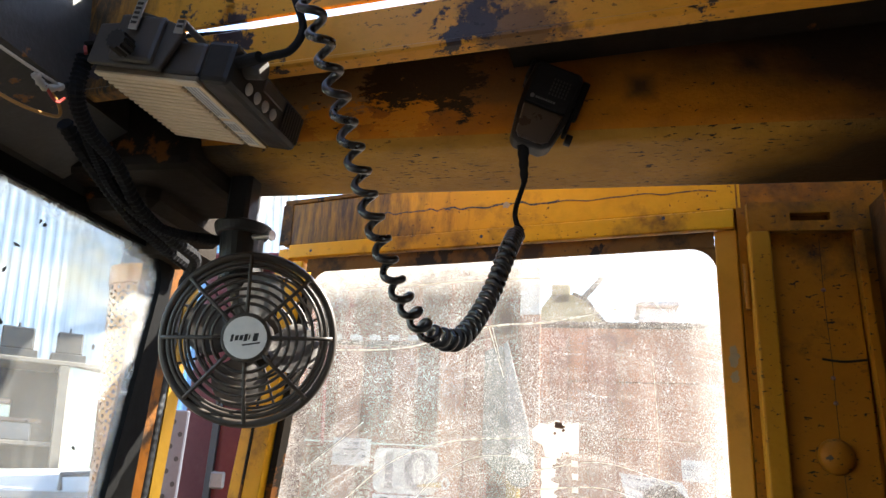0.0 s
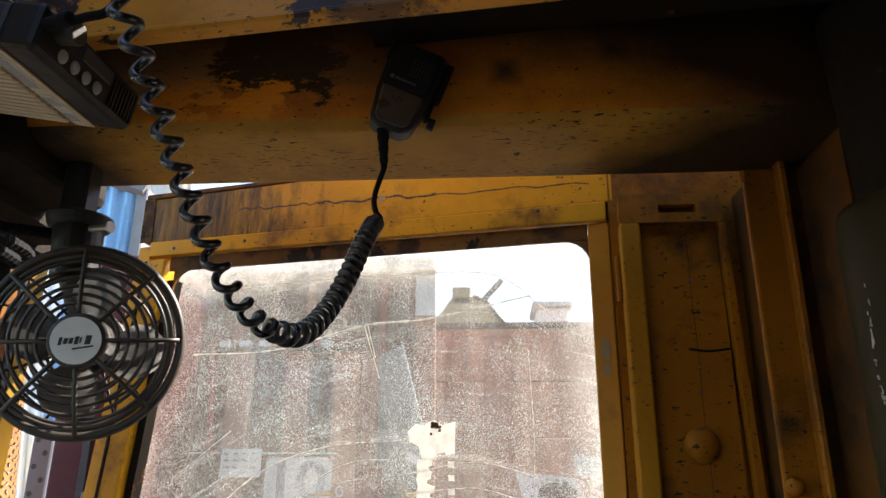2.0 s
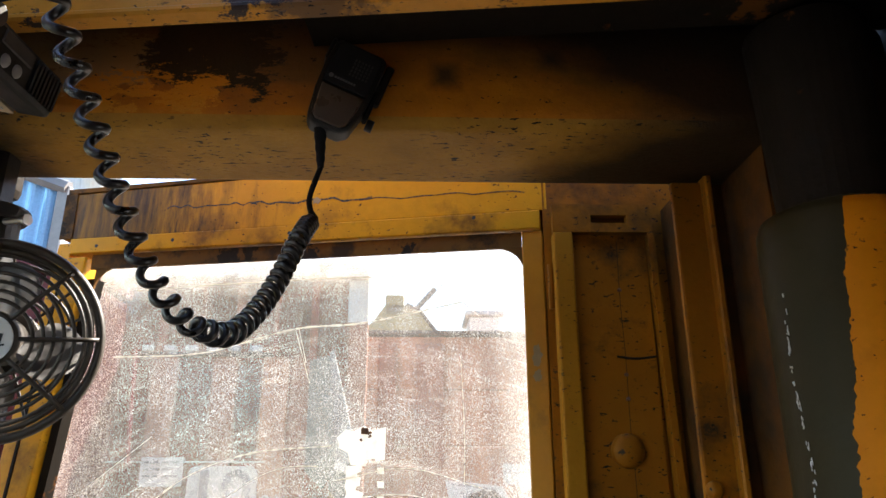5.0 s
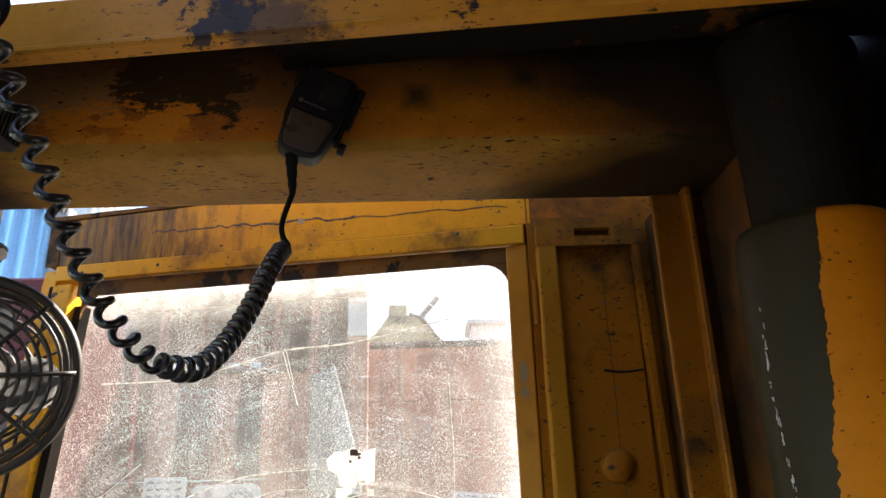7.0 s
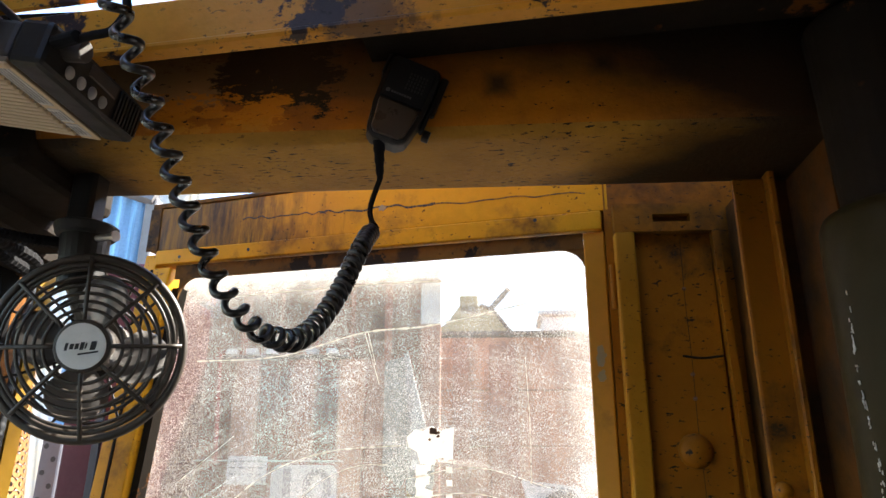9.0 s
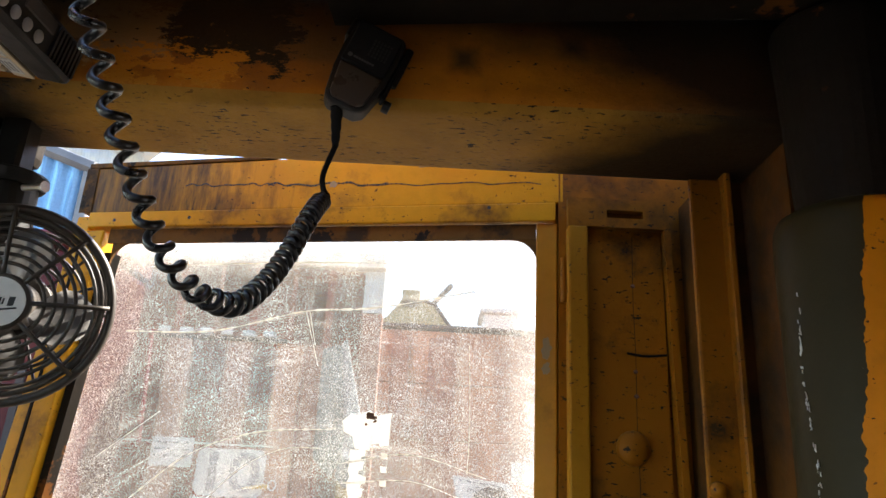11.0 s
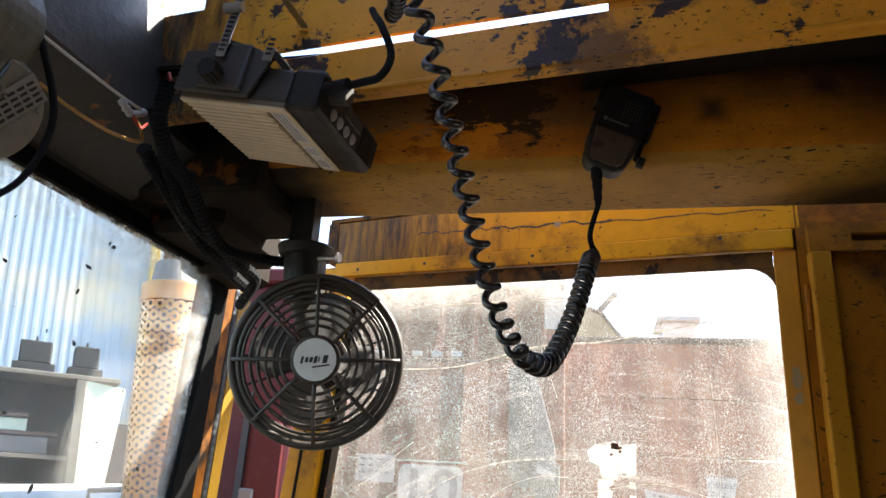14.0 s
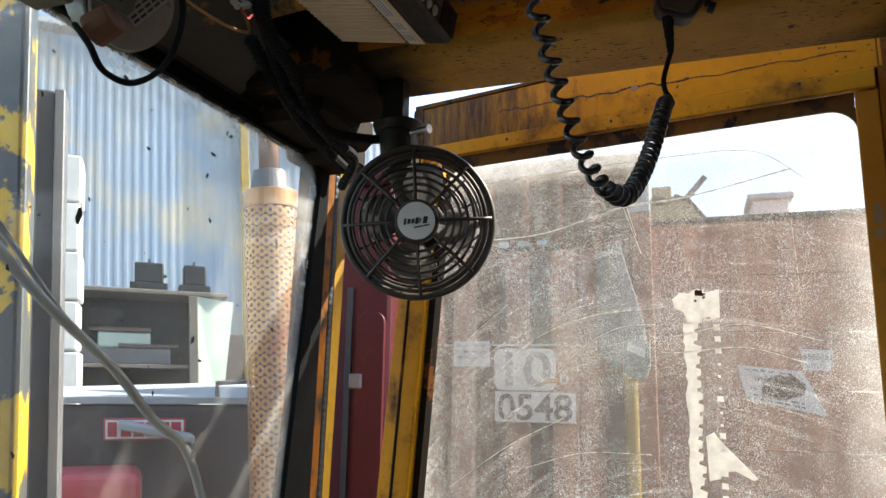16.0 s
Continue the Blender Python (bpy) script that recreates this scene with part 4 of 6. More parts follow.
# ---- microphone and coiled cord ----
def make_mic():
    mc = holder("hand_microphone", (0.24, 0.758, 1.66), "black hand microphone with coiled cord, hung on the beam", "microphone")
    ax = Vector((0.37, 0.0, 1.0)).normalized()
    m = axes((0.2370, 0.7555, 1.656), (ax.z, 0.22, -ax.x), (ax.x, 0.03, ax.z))
    if (m.to_3x3() @ Vector((0, 0, 1))).y > 0:
        m = m @ Matrix.Diagonal((-1, 1, -1, 1))
    m = m @ Matrix.Diagonal((0.86, 0.90, 1, 1))
    out = [(-0.0175, -0.049), (0.0145, -0.049), (0.0235, -0.042), (0.0300, -0.010), (0.0310, 0.020), (0.0305, 0.049), (0.026, 0.054), (-0.026, 0.054), (-0.0305, 0.049), (-0.031, 0.018), (-0.0295, -0.012), (-0.0245, -0.042)]
    body = part("body", bm_prism(out, 0.024, m @ Matrix.Translation((0, 0, 0.022)), bevel=0.0035), M_black, mc, smooth=False)
    low = [(-0.0150, -0.0445), (0.0120, -0.0445), (0.0190, -0.039), (0.0245, -0.004), (-0.0245, -0.004), (-0.0200, -0.039)]
    part("lower_face", bm_prism(low, 0.004, m @ Matrix.Translation((0, 0, 0.0245)), bevel=0.0012), M_micface, body, "smooth worn lower face")
    up_ = [(-0.0255, -0.002), (0.0255, -0.002), (0.0262, 0.044), (0.022, 0.049), (-0.022, 0.049), (-0.0262, 0.044)]
    part("upper_face", bm_prism(up_, 0.004, m @ Matrix.Translation((0, 0, 0.0262)), bevel=0.0012), M_rubber, body, "matt black grille face")
    gr = bmesh.new()
    for i in range(6):
        for j in range(5):
            bm_box((-0.002 + i * 0.0038, 0.014 + j * 0.0046, 0.0258), (0.0000 + i * 0.0038, 0.0168 + j * 0.0046, 0.0266), bm=gr, m=m)
    part("grille_holes", gr, M_ink, body)
    mk = bm_cyl(m @ Vector((-0.0185, 0.0060, 0.0258)), m @ Vector((-0.0185, 0.0060, 0.0268)), 0.0022, 0.0022, 14)
    for i in range(8):
        bm_box((-0.0145 + i * 0.0031, 0.0048, 0.0258), (-0.0123 + i * 0.0031, 0.0070, 0.0267), bm=mk, m=m)
    part("maker_mark", mk, M_dimprint, body)
    part("push_bar", bm_box((0.030, -0.020, 0.004), (0.0355, 0.016, 0.018), 0.002, m=m), M_rubber, body)
    clip = bm_box((-0.036, 0.030, -0.004), (-0.030, 0.056, 0.016), 0.002, m=m)
    bm_box((0.031, 0.006, -0.004), (0.040, 0.056, 0.010), 0.002, bm=clip, m=m)
    bm_box((-0.036, 0.030, -0.008), (0.040, 0.056, -0.003), 0.001, bm=clip, m=m)
    bm_cyl(m @ Vector((0.036, -0.018, 0.004)), m @ Vector((0.044, -0.018, 0.004)), 0.006, 0.006, 14, bm=clip)
    part("clip", clip, M_black, mc)
    # strain relief, straight lead
    tip = m @ Vector((-0.006, -0.048, 0.012))
    tail = [tip, (0.2215, 0.748, 1.580), (0.2135, 0.748, 1.552), (0.2145, 0.749, 1.538), (0.2190, 0.751, 1.531)]
    part("strain_relief", bm_tube(spline(tail[:2], 14), lambda u: 0.0062 - 0.0028 * u + 0.0004 * math.sin(u * 60), 10), M_rubber, mc, smooth=True)
    part("lead", bm_tube(spline(tail[1:], 20), 0.0027, 8), M_rubber, mc, smooth=True)
    line = spline([(0.2190, 0.7510, 1.531), (0.2135, 0.7470, 1.523), (0.2085, 0.7290, 1.500), (0.1988, 0.7090, 1.460), (0.1887, 0.6870, 1.428), (0.1800, 0.6590, 1.406), (0.1722, 0.6320, 1.400), (0.1628, 0.5995, 1.403),
                   (0.1530, 0.5640, 1.421), (0.1455, 0.5340, 1.448), (0.1385, 0.4990, 1.484), (0.1310, 0.4570, 1.527), (0.1230, 0.4300, 1.560), (0.1120, 0.4150, 1.590), (0.095, 0.430, 1.625), (0.075, 0.500, 1.665), (0.05, 0.58, 1.705), (0.035, 0.61, 1.72)], 600)
    cum = [0.0]
    for a, c in zip(line, line[1:]):
        cum.append(cum[-1] + (c - a).length)
    pts, ph = [], 0.0
    n = 1900
    tot = cum[-1]
    j = 0
    for i in range(n):
        s = tot * i / (n - 1)
        while j < len(cum) - 2 and cum[j + 1] < s:
            j += 1
        f = (s - cum[j]) / max(1e-9, cum[j + 1] - cum[j])
        p = line[j].lerp(line[j + 1], min(1, f))
        t = (line[j + 1] - line[j]).normalized()
        if s < 0.030:
            pitch = 0.0051
        elif s < 0.115:
            pitch = 0.0086
        elif s < 0.215:
            pitch = 0.0086 + (s - 0.115) / 0.10 * 0.0065
        else:
            pitch = 0.0165
        ph += 2 * math.pi * (tot / (n - 1)) / pitch
        side = t.cross(Vector((0.95, -0.27, 0.1))).normalized()
        up2 = side.cross(t)
        rad = 0.0068 if s < 0.2 else 0.0058
        rad *= min(1.0, s / 0.006)
        pts.append(p + side * (rad * math.cos(ph)) + up2 * (rad * math.sin(ph)))
    part("coiled_cord", bm_tube(pts, 0.0027, 7), M_cord, mc, "black coiled cord", smooth=True)


M_dimprint = surface("dim_grey_print", (0.13, 0.125, 0.12), 0.6, bump=0.0)
M_micface = surface("worn_grey_plastic", (0.085, 0.060, 0.042), 0.3, second=(0.035, 0.03, 0.026), bump=0.05)
make_mic()


# ---- wiper motor, wires and hoses by the windscreen header ----
def make_motor():
    mo = holder("wiper_motor", (-0.19, 0.40, 1.56), "grimy wiper motor with a riveted label plate", "motor")
    c0 = Vector((-0.182, 0.428, 1.532))
    axis = Vector((0.86, -0.08, -0.42)).normalized()
    m = Matrix.Translation(c0) @ axis.to_track_quat("Z", "Y").to_matrix().to_4x4()
    gear = part("gearbox", bm_cyl(m @ Vector((0, 0, -0.036)), m @ Vector((0, 0, 0)), 0.037, 0.040, 36, bevel=0.003), M_motor, mo)
    part("cover", bm_cyl(m @ Vector((0, 0, 0)), m @ Vector((0, 0, 0.004)), 0.038, 0.037, 36, bevel=0.001), M_zinc, gear, "dull zinc cover")
    lm = m @ Matrix.Translation((0.008, 0.010, 0.0045)) @ pose(0, 0, 0, 0, 0, 62)
    lab = part("label_plate", bm_box((-0.024, -0.011, 0), (0.024, 0.011, 0.0012), m=lm), M_oldlabel, gear, "dirty white label with print")
    pr = bmesh.new()
    for i in range(6):
        for j in range(4):
            bm_box((-0.022 + i * 0.0075, -0.0085 + j * 0.0045, 0.0012), (-0.0165 + i * 0.0075, -0.0065 + j * 0.0045, 0.0016), bm=pr, m=lm)
    part("print", pr, M_ink, lab)
    part("terminal_block", bm_box((-0.040, -0.012, 0.002), (-0.006, 0.020, 0.016), 0.003, m=m), M_motor, gear)
    for a in (140,):
        q = Vector((0.035 * math.cos(radians(a)), 0.035 * math.sin(radians(a)), 0.003))
        part("cover_screw", bm_cyl(m @ q, m @ (q + Vector((0, 0, 0.004))), 0.004, 0.004, 6), M_steel, gear)
    part("motor_body", bm_cyl(Vector((-0.150, 0.318, 1.560)), Vector((-0.20, 0.420, 1.600)), 0.042, 0.044, 36, bevel=0.008), M_motor, mo)
    part("end_bell", bm_cyl(Vector((-0.1475, 0.3125, 1.5580)), Vector((-0.150, 0.318, 1.560)), 0.026, 0.034, 30), M_motor, mo)
    part("mount_box", bm_box((-0.24, 0.300, 1.515), (-0.20, 0.392, 1.64), 0.003), M_motor, mo)
    part("mount_arm", bm_box((-0.205, 0.385, 1.540), (-0.165, 0.415, 1.62), 0.003), M_motor, mo)
    part("crank", bm_cyl(c0 + Vector((-0.004, -0.032, -0.040)), c0 + Vector((0.016, -0.030, -0.030)), 0.013, 0.012, 14, bevel=0.002), M_rust, mo)
    loop = spline([(-0.185, 0.380, 1.490), (-0.165, 0.376, 1.470), (-0.165, 0.392, 1.456), (-0.165, 0.422, 1.460), (-0.163, 0.452, 1.491), (-0.160, 0.461, 1.540), (-0.160, 0.440, 1.580), (-0.170, 0.420, 1.62)], 40)
    part("strap", bm_tube(loop, 0.0026, 6), M_rubber, mo, smooth=True)
    for k in range(2):
        wr = spline([m @ Vector((-0.020, -0.005 + 0.010 * k, 0.015)), m @ Vector((-0.026, 0.008 + 0.008 * k, 0.032)), m @ Vector((-0.012, 0.030 + 0.004 * k, 0.012))], 14)
        part("lead", bm_tube(wr, 0.0016, 6), M_wiregreen, mo, smooth=True)


M_motor = surface("grimy_motor_paint", (0.105, 0.11, 0.088), 0.42, second=(0.05, 0.052, 0.042), chips=(0.20, 0.12, 0.06), chip_lo=0.64, chip_scale=25, grime=(0.025, 0.022, 0.018), grime_lo=0.54, grime_scale=14, bump=0.25)
M_oldlabel = surface("grimy_label", (0.34, 0.33, 0.30), 0.6, second=(0.22, 0.21, 0.19), chips=(0.08, 0.07, 0.06), chip_lo=0.6, chip_scale=120, bump=0.05)
M_zinc = surface("dull_zinc", (0.24, 0.23, 0.20), 0.5, 0.5, second=(0.2, 0.19, 0.17), chips=(0.07, 0.06, 0.05), chip_lo=0.66, chip_scale=40, bump=0.15)
M_wiregreen = surface("dark_green_wire", (0.03, 0.06, 0.045), 0.5, bump=0)
M_wirewhite = surface("grubby_white_wire", (0.55, 0.52, 0.46), 0.5, bump=0)
M_wireochre = surface("ochre_wire", (0.42, 0.22, 0.05), 0.5, bump=0)
M_wirered = surface("red_wire", (0.35, 0.03, 0.02), 0.5, bump=0)
make_motor()

h = holder("wiring_harness", (-0.20, 0.60, 1.62), "loose wires and black split conduit along the header", "wiring")
part("white_wire", bm_tube(spline([(-0.195, 0.40, 1.628), (-0.19, 0.449, 1.615), (-0.19, 0.54, 1.617), (-0.19, 0.585, 1.620)], 20), 0.0016, 6), M_wirewhite, h)
part("ochre_wire", bm_tube(spline([(-0.20, 0.480, 1.585), (-0.20, 0.505, 1.583), (-0.2, 0.535, 1.584), (-0.2, 0.570, 1.588), (-0.2, 0.604, 1.598), (-0.198, 0.600, 1.608), (-0.195, 0.584, 1.613)], 30), 0.0017, 6), M_wireochre, h)
part("splice", bm_tube(spline([(-0.192, 0.560, 1.616), (-0.192, 0.575, 1.611), (-0.191, 0.592, 1.622)], 12), lambda u: 0.0036 + 0.0008 * math.sin(u * 30), 8), M_wirewhite, h, "taped wire splice", smooth=True)
part("red_wire", bm_tube(spline([(-0.190, 0.572, 1.611), (-0.190, 0.588, 1.604), (-0.190, 0.597, 1.612)], 12), 0.0016, 6), M_wirered, h)


def hose(points, r, n, ribs):
    return bm_tube(spline(points, n), lambda u: r * (1 + 0.12 * math.sin(u * ribs * 2 * math.pi)), 8)


part("conduit", hose([(-0.168, 0.585, 1.648), (-0.172, 0.590, 1.61), (-0.18, 0.625, 1.592), (-0.19, 0.68, 1.585), (-0.20, 0.74, 1.562), (-0.21, 0.82, 1.552), (-0.22, 0.90, 1.55), (-0.27, 0.96, 1.53)], 0.0072, 220, 60), M_rubber, h)
part("conduit", hose([(-0.19, 0.60, 1.632), (-0.19, 0.627, 1.602), (-0.205, 0.67, 1.588), (-0.21, 0.72, 1.566), (-0.20, 0.79, 1.552), (-0.17, 0.84, 1.556), (-0.14, 0.845, 1.556)], 0.0065, 200, 70), M_rubber, h)
part("conduit", hose([(-0.215, 0.63, 1.605), (-0.222, 0.70, 1.580), (-0.232, 0.78, 1.560), (-0.245, 0.86, 1.555), (-0.255, 0.95, 1.55)], 0.0075, 160, 40), M_rubber, h)
part("red_lead", bm_tube(spline([(-0.166, 0.582, 1.652), (-0.160, 0.574, 1.650), (-0.154, 0.570, 1.640)], 10), 0.0016, 6), M_wirered, h)

# ---- marks on the door pane ----
def dribbon(pts, w, off=-0.0335):
    b = bmesh.new()
    line = spline([(x, z, 0) for x, z in pts], max(24, len(pts) * 22))
    rnd = random.Random(len(pts) * 7 + int(pts[0][0] * 1000))
    out, inn = [], []
    for i, p in enumerate(line):
        a, c = line[max(0, i - 1)], line[min(len(line) - 1, i + 1)]
        t = (c - a).normalized()
        nn = Vector((-t.y, t.x, 0)) * (w * rnd.uniform(0.12, 1.0) / 2)
        out.append((p + nn).to_tuple()[:2])
        inn.append((p - nn).to_tuple()[:2])
    return dprism(out + inn[::-1], 0.0006, off)


SCR = [[(0.627, 1.234), (0.528, 1.311), (0.427, 1.346), (0.309, 1.355)], [(0.498, 1.246), (0.439, 1.300), (0.381, 1.326), (0.328, 1.329)],
       [(0.694, 1.059), (0.583, 1.132), (0.480, 1.183)], [(0.664, 1.489), (0.516, 1.490), (0.375, 1.519), (0.267, 1.524), (0.123, 1.547)],
       [(0.641, 1.592), (0.473, 1.594), (0.299, 1.592), (0.174, 1.581), (0.103, 1.527)], [(0.673, 1.304), (0.582, 1.371)],
       [(0.371, 1.518), (0.345, 1.441)], [(0.366, 1.520), (0.352, 1.470)], [(0.128, 1.472), (0.124, 1.367), (0.125, 1.304)], [(0.30, 1.31), (0.20, 1.325), (0.10, 1.30)],
       [(0.30, 1.285), (0.20, 1.292), (0.12, 1.27)], [(0.55, 1.10), (0.45, 1.13), (0.34, 1.135)]]
for i, s in enumerate(SCR):
    part("scratch", dribbon(s, 0.0034 if i in (0, 3) else 0.0018), M_scratch, door)
rnd = random.Random(5)
# torn tape with a ragged right edge
head = [(0.300, 1.366), (0.297, 1.352), (0.284, 1.346), (0.279, 1.330), (0.258, 1.328), (0.256, 1.336), (0.246, 1.338), (0.244, 1.334), (0.232, 1.336), (0.231, 1.378), (0.250, 1.374), (0.262, 1.381), (0.276, 1.374), (0.288, 1.376)]
part("torn_tape", dprism(head, 0.0008, -0.0330), M_tape, door, "torn strip of white tape")
left, right = [], []
z = 1.329
while z > 1.0:
    # punched right edge with rounded bites, ragged left edge
    wide = 0.262 + rnd.uniform(-0.002, 0.003)
    right += [(wide, z), (wide + 0.001, z - 0.008), (wide + 0.006, z - 0.0095), (wide + 0.007, z - 0.0135), (wide + 0.001, z - 0.0155)]
    left += [(0.284 + rnd.uniform(-0.0025, 0.002), z), (0.2845 + rnd.uniform(-0.002, 0.002), z - 0.009)]
    z -= 0.0172
part("torn_tape", dprism(left + right[::-1], 0.0008, -0.0330), M_tape, door, "punched strip of white tape")
part("torn_tape", dprism([(0.260, 1.166), (0.249, 1.172), (0.236, 1.156), (0.212, 1.132), (0.193, 1.112), (0.199, 1.109), (0.222, 1.120), (0.238, 1.118), (0.243, 1.108), (0.258, 1.104)], 0.0008, -0.0328), M_tape, door, "torn corner of white tape")
for i in range(16):
    z = 1.318 - i * 0.0172
    k = 1.0 if i in (0, 1, 2, 6, 9, 12, 13, 14) else 0.45
    w = 0.0046 * k
    part("tape_scrap", dprism([(0.237 - w, z), (0.237 + w + rnd.uniform(-.001, .001), z + 0.0005), (0.237 + w, z + 0.0085 * k), (0.237 - w + rnd.uniform(-.001, .001), z + 0.008 * k)], 0.0008, -0.0331), M_tape, door)
b = bmesh.new()
for i in range(14):
    x, z = 0.259 + rnd.gauss(0, 0.004), 1.371 + rnd.gauss(0, 0.004)
    r = rnd.uniform(0.0012, 0.0030)
    dprism([(x + r * math.cos(a), z + r * math.sin(a)) for a in np.linspace(0, 2 * math.pi, 8)[:-1]], 0.0008, -0.0318, bm=b)
part("rust_spot", b, M_rust, door, "rusty spot on the tape")
# bug splats on the windscreen
b = bmesh.new()
rnd = random.Random(11)
for i in range(46):
    y, z = 0.30 + 0.65 * rnd.random() ** 1.3, 1.55 - 0.38 * rnd.random() ** 1.5
    r = rnd.uniform(0.0006, 0.0024) * (2.0 if i < 4 else 1)
    an = rnd.uniform(0, 3)
    pts = []
    for k in range(9):
        a = 2 * math.pi * k / 9
        rr = r * rnd.uniform(0.6, 1.4)
        x0, y0 = rr * 1.8 * math.cos(a), rr * math.sin(a)
        pts.append((y + x0 * math.cos(an) - y0 * math.sin(an), z + x0 * math.sin(an) + y0 * math.cos(an)))
    bm_prism(pts, 0.0005, Matrix.Translation((-0.0070, 0, 0)) @ wm, bm=b)
part("bug_splats", b, M_ink, scr, "dark dried specks")["kind"] = "stuff"

# ---- outside the windscreen ----
E0 = Vector((0.22, 0.02, 0.0))
SD = Vector((-0.670, 0.742, 0.0)).normalized()
SR = Vector((SD.y, -SD.x, 0.0))


def SM(D, lean=0.085):
    """Local x across the view, y away, z up; what stands in this yard leans a little against the cab."""
    m = Matrix(((SR.x, SD.x, 0, 0), (SR.y, SD.y, 0, 0), (0, 0, 1, 0), (0, 0, 0, 1)))
    sh = Matrix(((1, 0, -lean, 1.3 * lean), (0, 1, 0, 0), (0, 0, 1, 0), (0, 0, 0, 1)))
    return Matrix.Translation(E0 + SD * D) @ m @ sh


def corrugated(x0, x1, z0, z1, pitch, amp, m, y=0.0):
    b = bmesh.new()
    n = int((x1 - x0) / pitch) * 6
    rows_ = [[b.verts.new((x0 + (x1 - x0) * i / n, y + yo + amp * (0, 0, 1, 1, 1, 0)[i % 6], z)) for i in range(n + 1)] for z, yo in ((z0, 0), (z1, 0))]
    for i in range(n):
        b.faces.new((rows_[0][i], rows_[0][i + 1], rows_[1][i + 1], rows_[1][i]))
    bmesh.ops.solidify(b, geom=b.faces[:], thickness=0.01)
    b.transform(m)
    return b


m = SM(10)
shed = holder("shed", tuple(m @ Vector((0.3, 0.5, -1.55))), "pale blue corrugated steel shed with a yellow corner post", "shed")
part("wall", corrugated(-6.0, 1.46, -1.55, 6.4, 0.13, 0.006, m, 1.6), M_corr, shed)
part("wall", corrugated(1.62, 4.2, -1.55, 6.6, 0.13, 0.006, m, 1.9), M_corr, shed)
part("corner_post", bm_box((1.47, 1.45, -1.55), (1.60, 1.7, 6.5), 0.01, m=m), M_yellowpost, shed, "pale yellow corner post")
part("roof", bm_box((-6.0, 1.5, 6.5), (4.4, 5.5, 6.6), m=m @ pose(0, 0, 0, 0, 0, 0)), M_corr, shed)
part("skirt", bm_box((-6.0, 1.50, -1.55), (1.46, 1.56, 1.9), 0.01, m=m), M_wood2, shed, "dark boards along the foot")
bench = holder("shelf_unit", tuple(m @ Vector((0.3, 0.6, -1.55))), "grey weathered open shelf unit with a pale side panel", "shelf")
part("top", bm_box((-1.0, 0.2, 2.33), (1.10, 1.3, 2.39), 0.01, m=m), M_shelf, bench)
# Black panel that stands in for the shade inside the shelf unit.
part("shade_panel", bm_box((-0.98, 1.26, -1.5), (0.70, 1.30, 2.33), m=m), M_black, bench)
part("upright", bm_box((-1.0, 0.2, -1.55), (-0.92, 1.3, 2.33), 0.01, m=m), M_postgrey, bench)
part("upright", bm_box((0.58, 0.2, -1.55), (0.70, 0.3, 2.33), 0.01, m=m), M_shelf, bench)
part("shelf", bm_box((-0.92, 0.25, 1.35), (0.58, 1.25, 1.40), 0.005, m=m), M_shelf, bench)
part("shelf", bm_box((-0.92, 0.25, 0.55), (0.58, 1.25, 0.60), 0.005, m=m), M_shelf, bench)
b = bmesh.new()
vs = [b.verts.new(m @ Vector(p)) for p in ((0.70, 0.22, 2.33), (1.18, 0.3, 2.28), (0.98, 0.3, 0.6), (0.70, 0.22, 0.6), (0.70, 0.26, 2.33), (1.18, 0.34, 2.28), (0.98, 0.34, 0.6), (0.70, 0.26, 0.6))]
for q in ((0, 1, 2, 3), (4, 7, 6, 5), (0, 4, 5, 1), (1, 5, 6, 2), (2, 6, 7, 3), (3, 7, 4, 0)):
    b.faces.new([vs[i] for i in q])
part("side_panel", b, M_shedgreen, bench, "pale green side panel")
for x0, x1, z0, z1, nm in ((-0.80, 0.35, 1.40, 1.62, "crate"), (-0.55, 0.10, 1.62, 1.82, "tray"), (-0.2, 0.4, 0.60, 1.0, "crate")):
    c = tagged(part(nm, bm_box((x0, 0.45, z0), (x1, 1.0, z1), 0.015, m=m), M_shedgreen if nm == "tray" else M_postgrey), "greyish " + nm + " resting on the open shelf unit", nm)
for x0, z0, rz, nm in ((0.05, 1.62, 5, "plank"), (-0.30, 1.83, -4, "plank"), (-0.1, 1.005, 3, "plank")):
    tagged(part(nm, bm_box((x0 - 0.35, 0.42, z0), (x0 + 0.40, 0.60, z0 + 0.05), 0.006, m=m @ Matrix.Translation((x0, 0.5, 0)) @ pose(0, 0, 0, 0, 0, rz) @ Matrix.Translation((-x0, -0.5, 0))), M_wood2), "dark offcut plank lying on the shelf unit", "plank", group="offcut planks")
for x0, x1 in ((-0.10, 0.27), (0.53, 0.83)):
    bx = holder("battery_box", tuple(m @ Vector(((x0 + x1) / 2, 0.6, 2.39))), "black box with a top terminal on the shelf unit", "box", group="black boxes on the shelf unit")
    part("body", bm_box((x0, 0.4, 2.50), (x1, 0.8, 2.78), 0.02, m=m), M_black, bx)
    part("foot", bm_box((x0 - 0.06, 0.36, 2.391), (x1 + 0.05, 0.84, 2.50), 0.01, m=m), M_black, bx)
    part("terminal", bm_cyl(m @ Vector(((x0 + x1) / 2, 0.6, 2.78)), m @ Vector(((x0 + x1) / 2, 0.6, 2.86)), 0.02, 0.01, 8), M_black, bx)

m = SM(8)
for i in range(10):
    z = -1.55 + i * 0.505
    blk = tagged(part("block", bm_box((-0.98 + 0.02 * (i % 2), 0, z), (-0.60 + 0.015 * ((i * 3) % 2), 0.5, z + 0.495), 0.02, m=m), M_pale), "pale cream block in a tall stack", "block", group="stacked pale blocks")

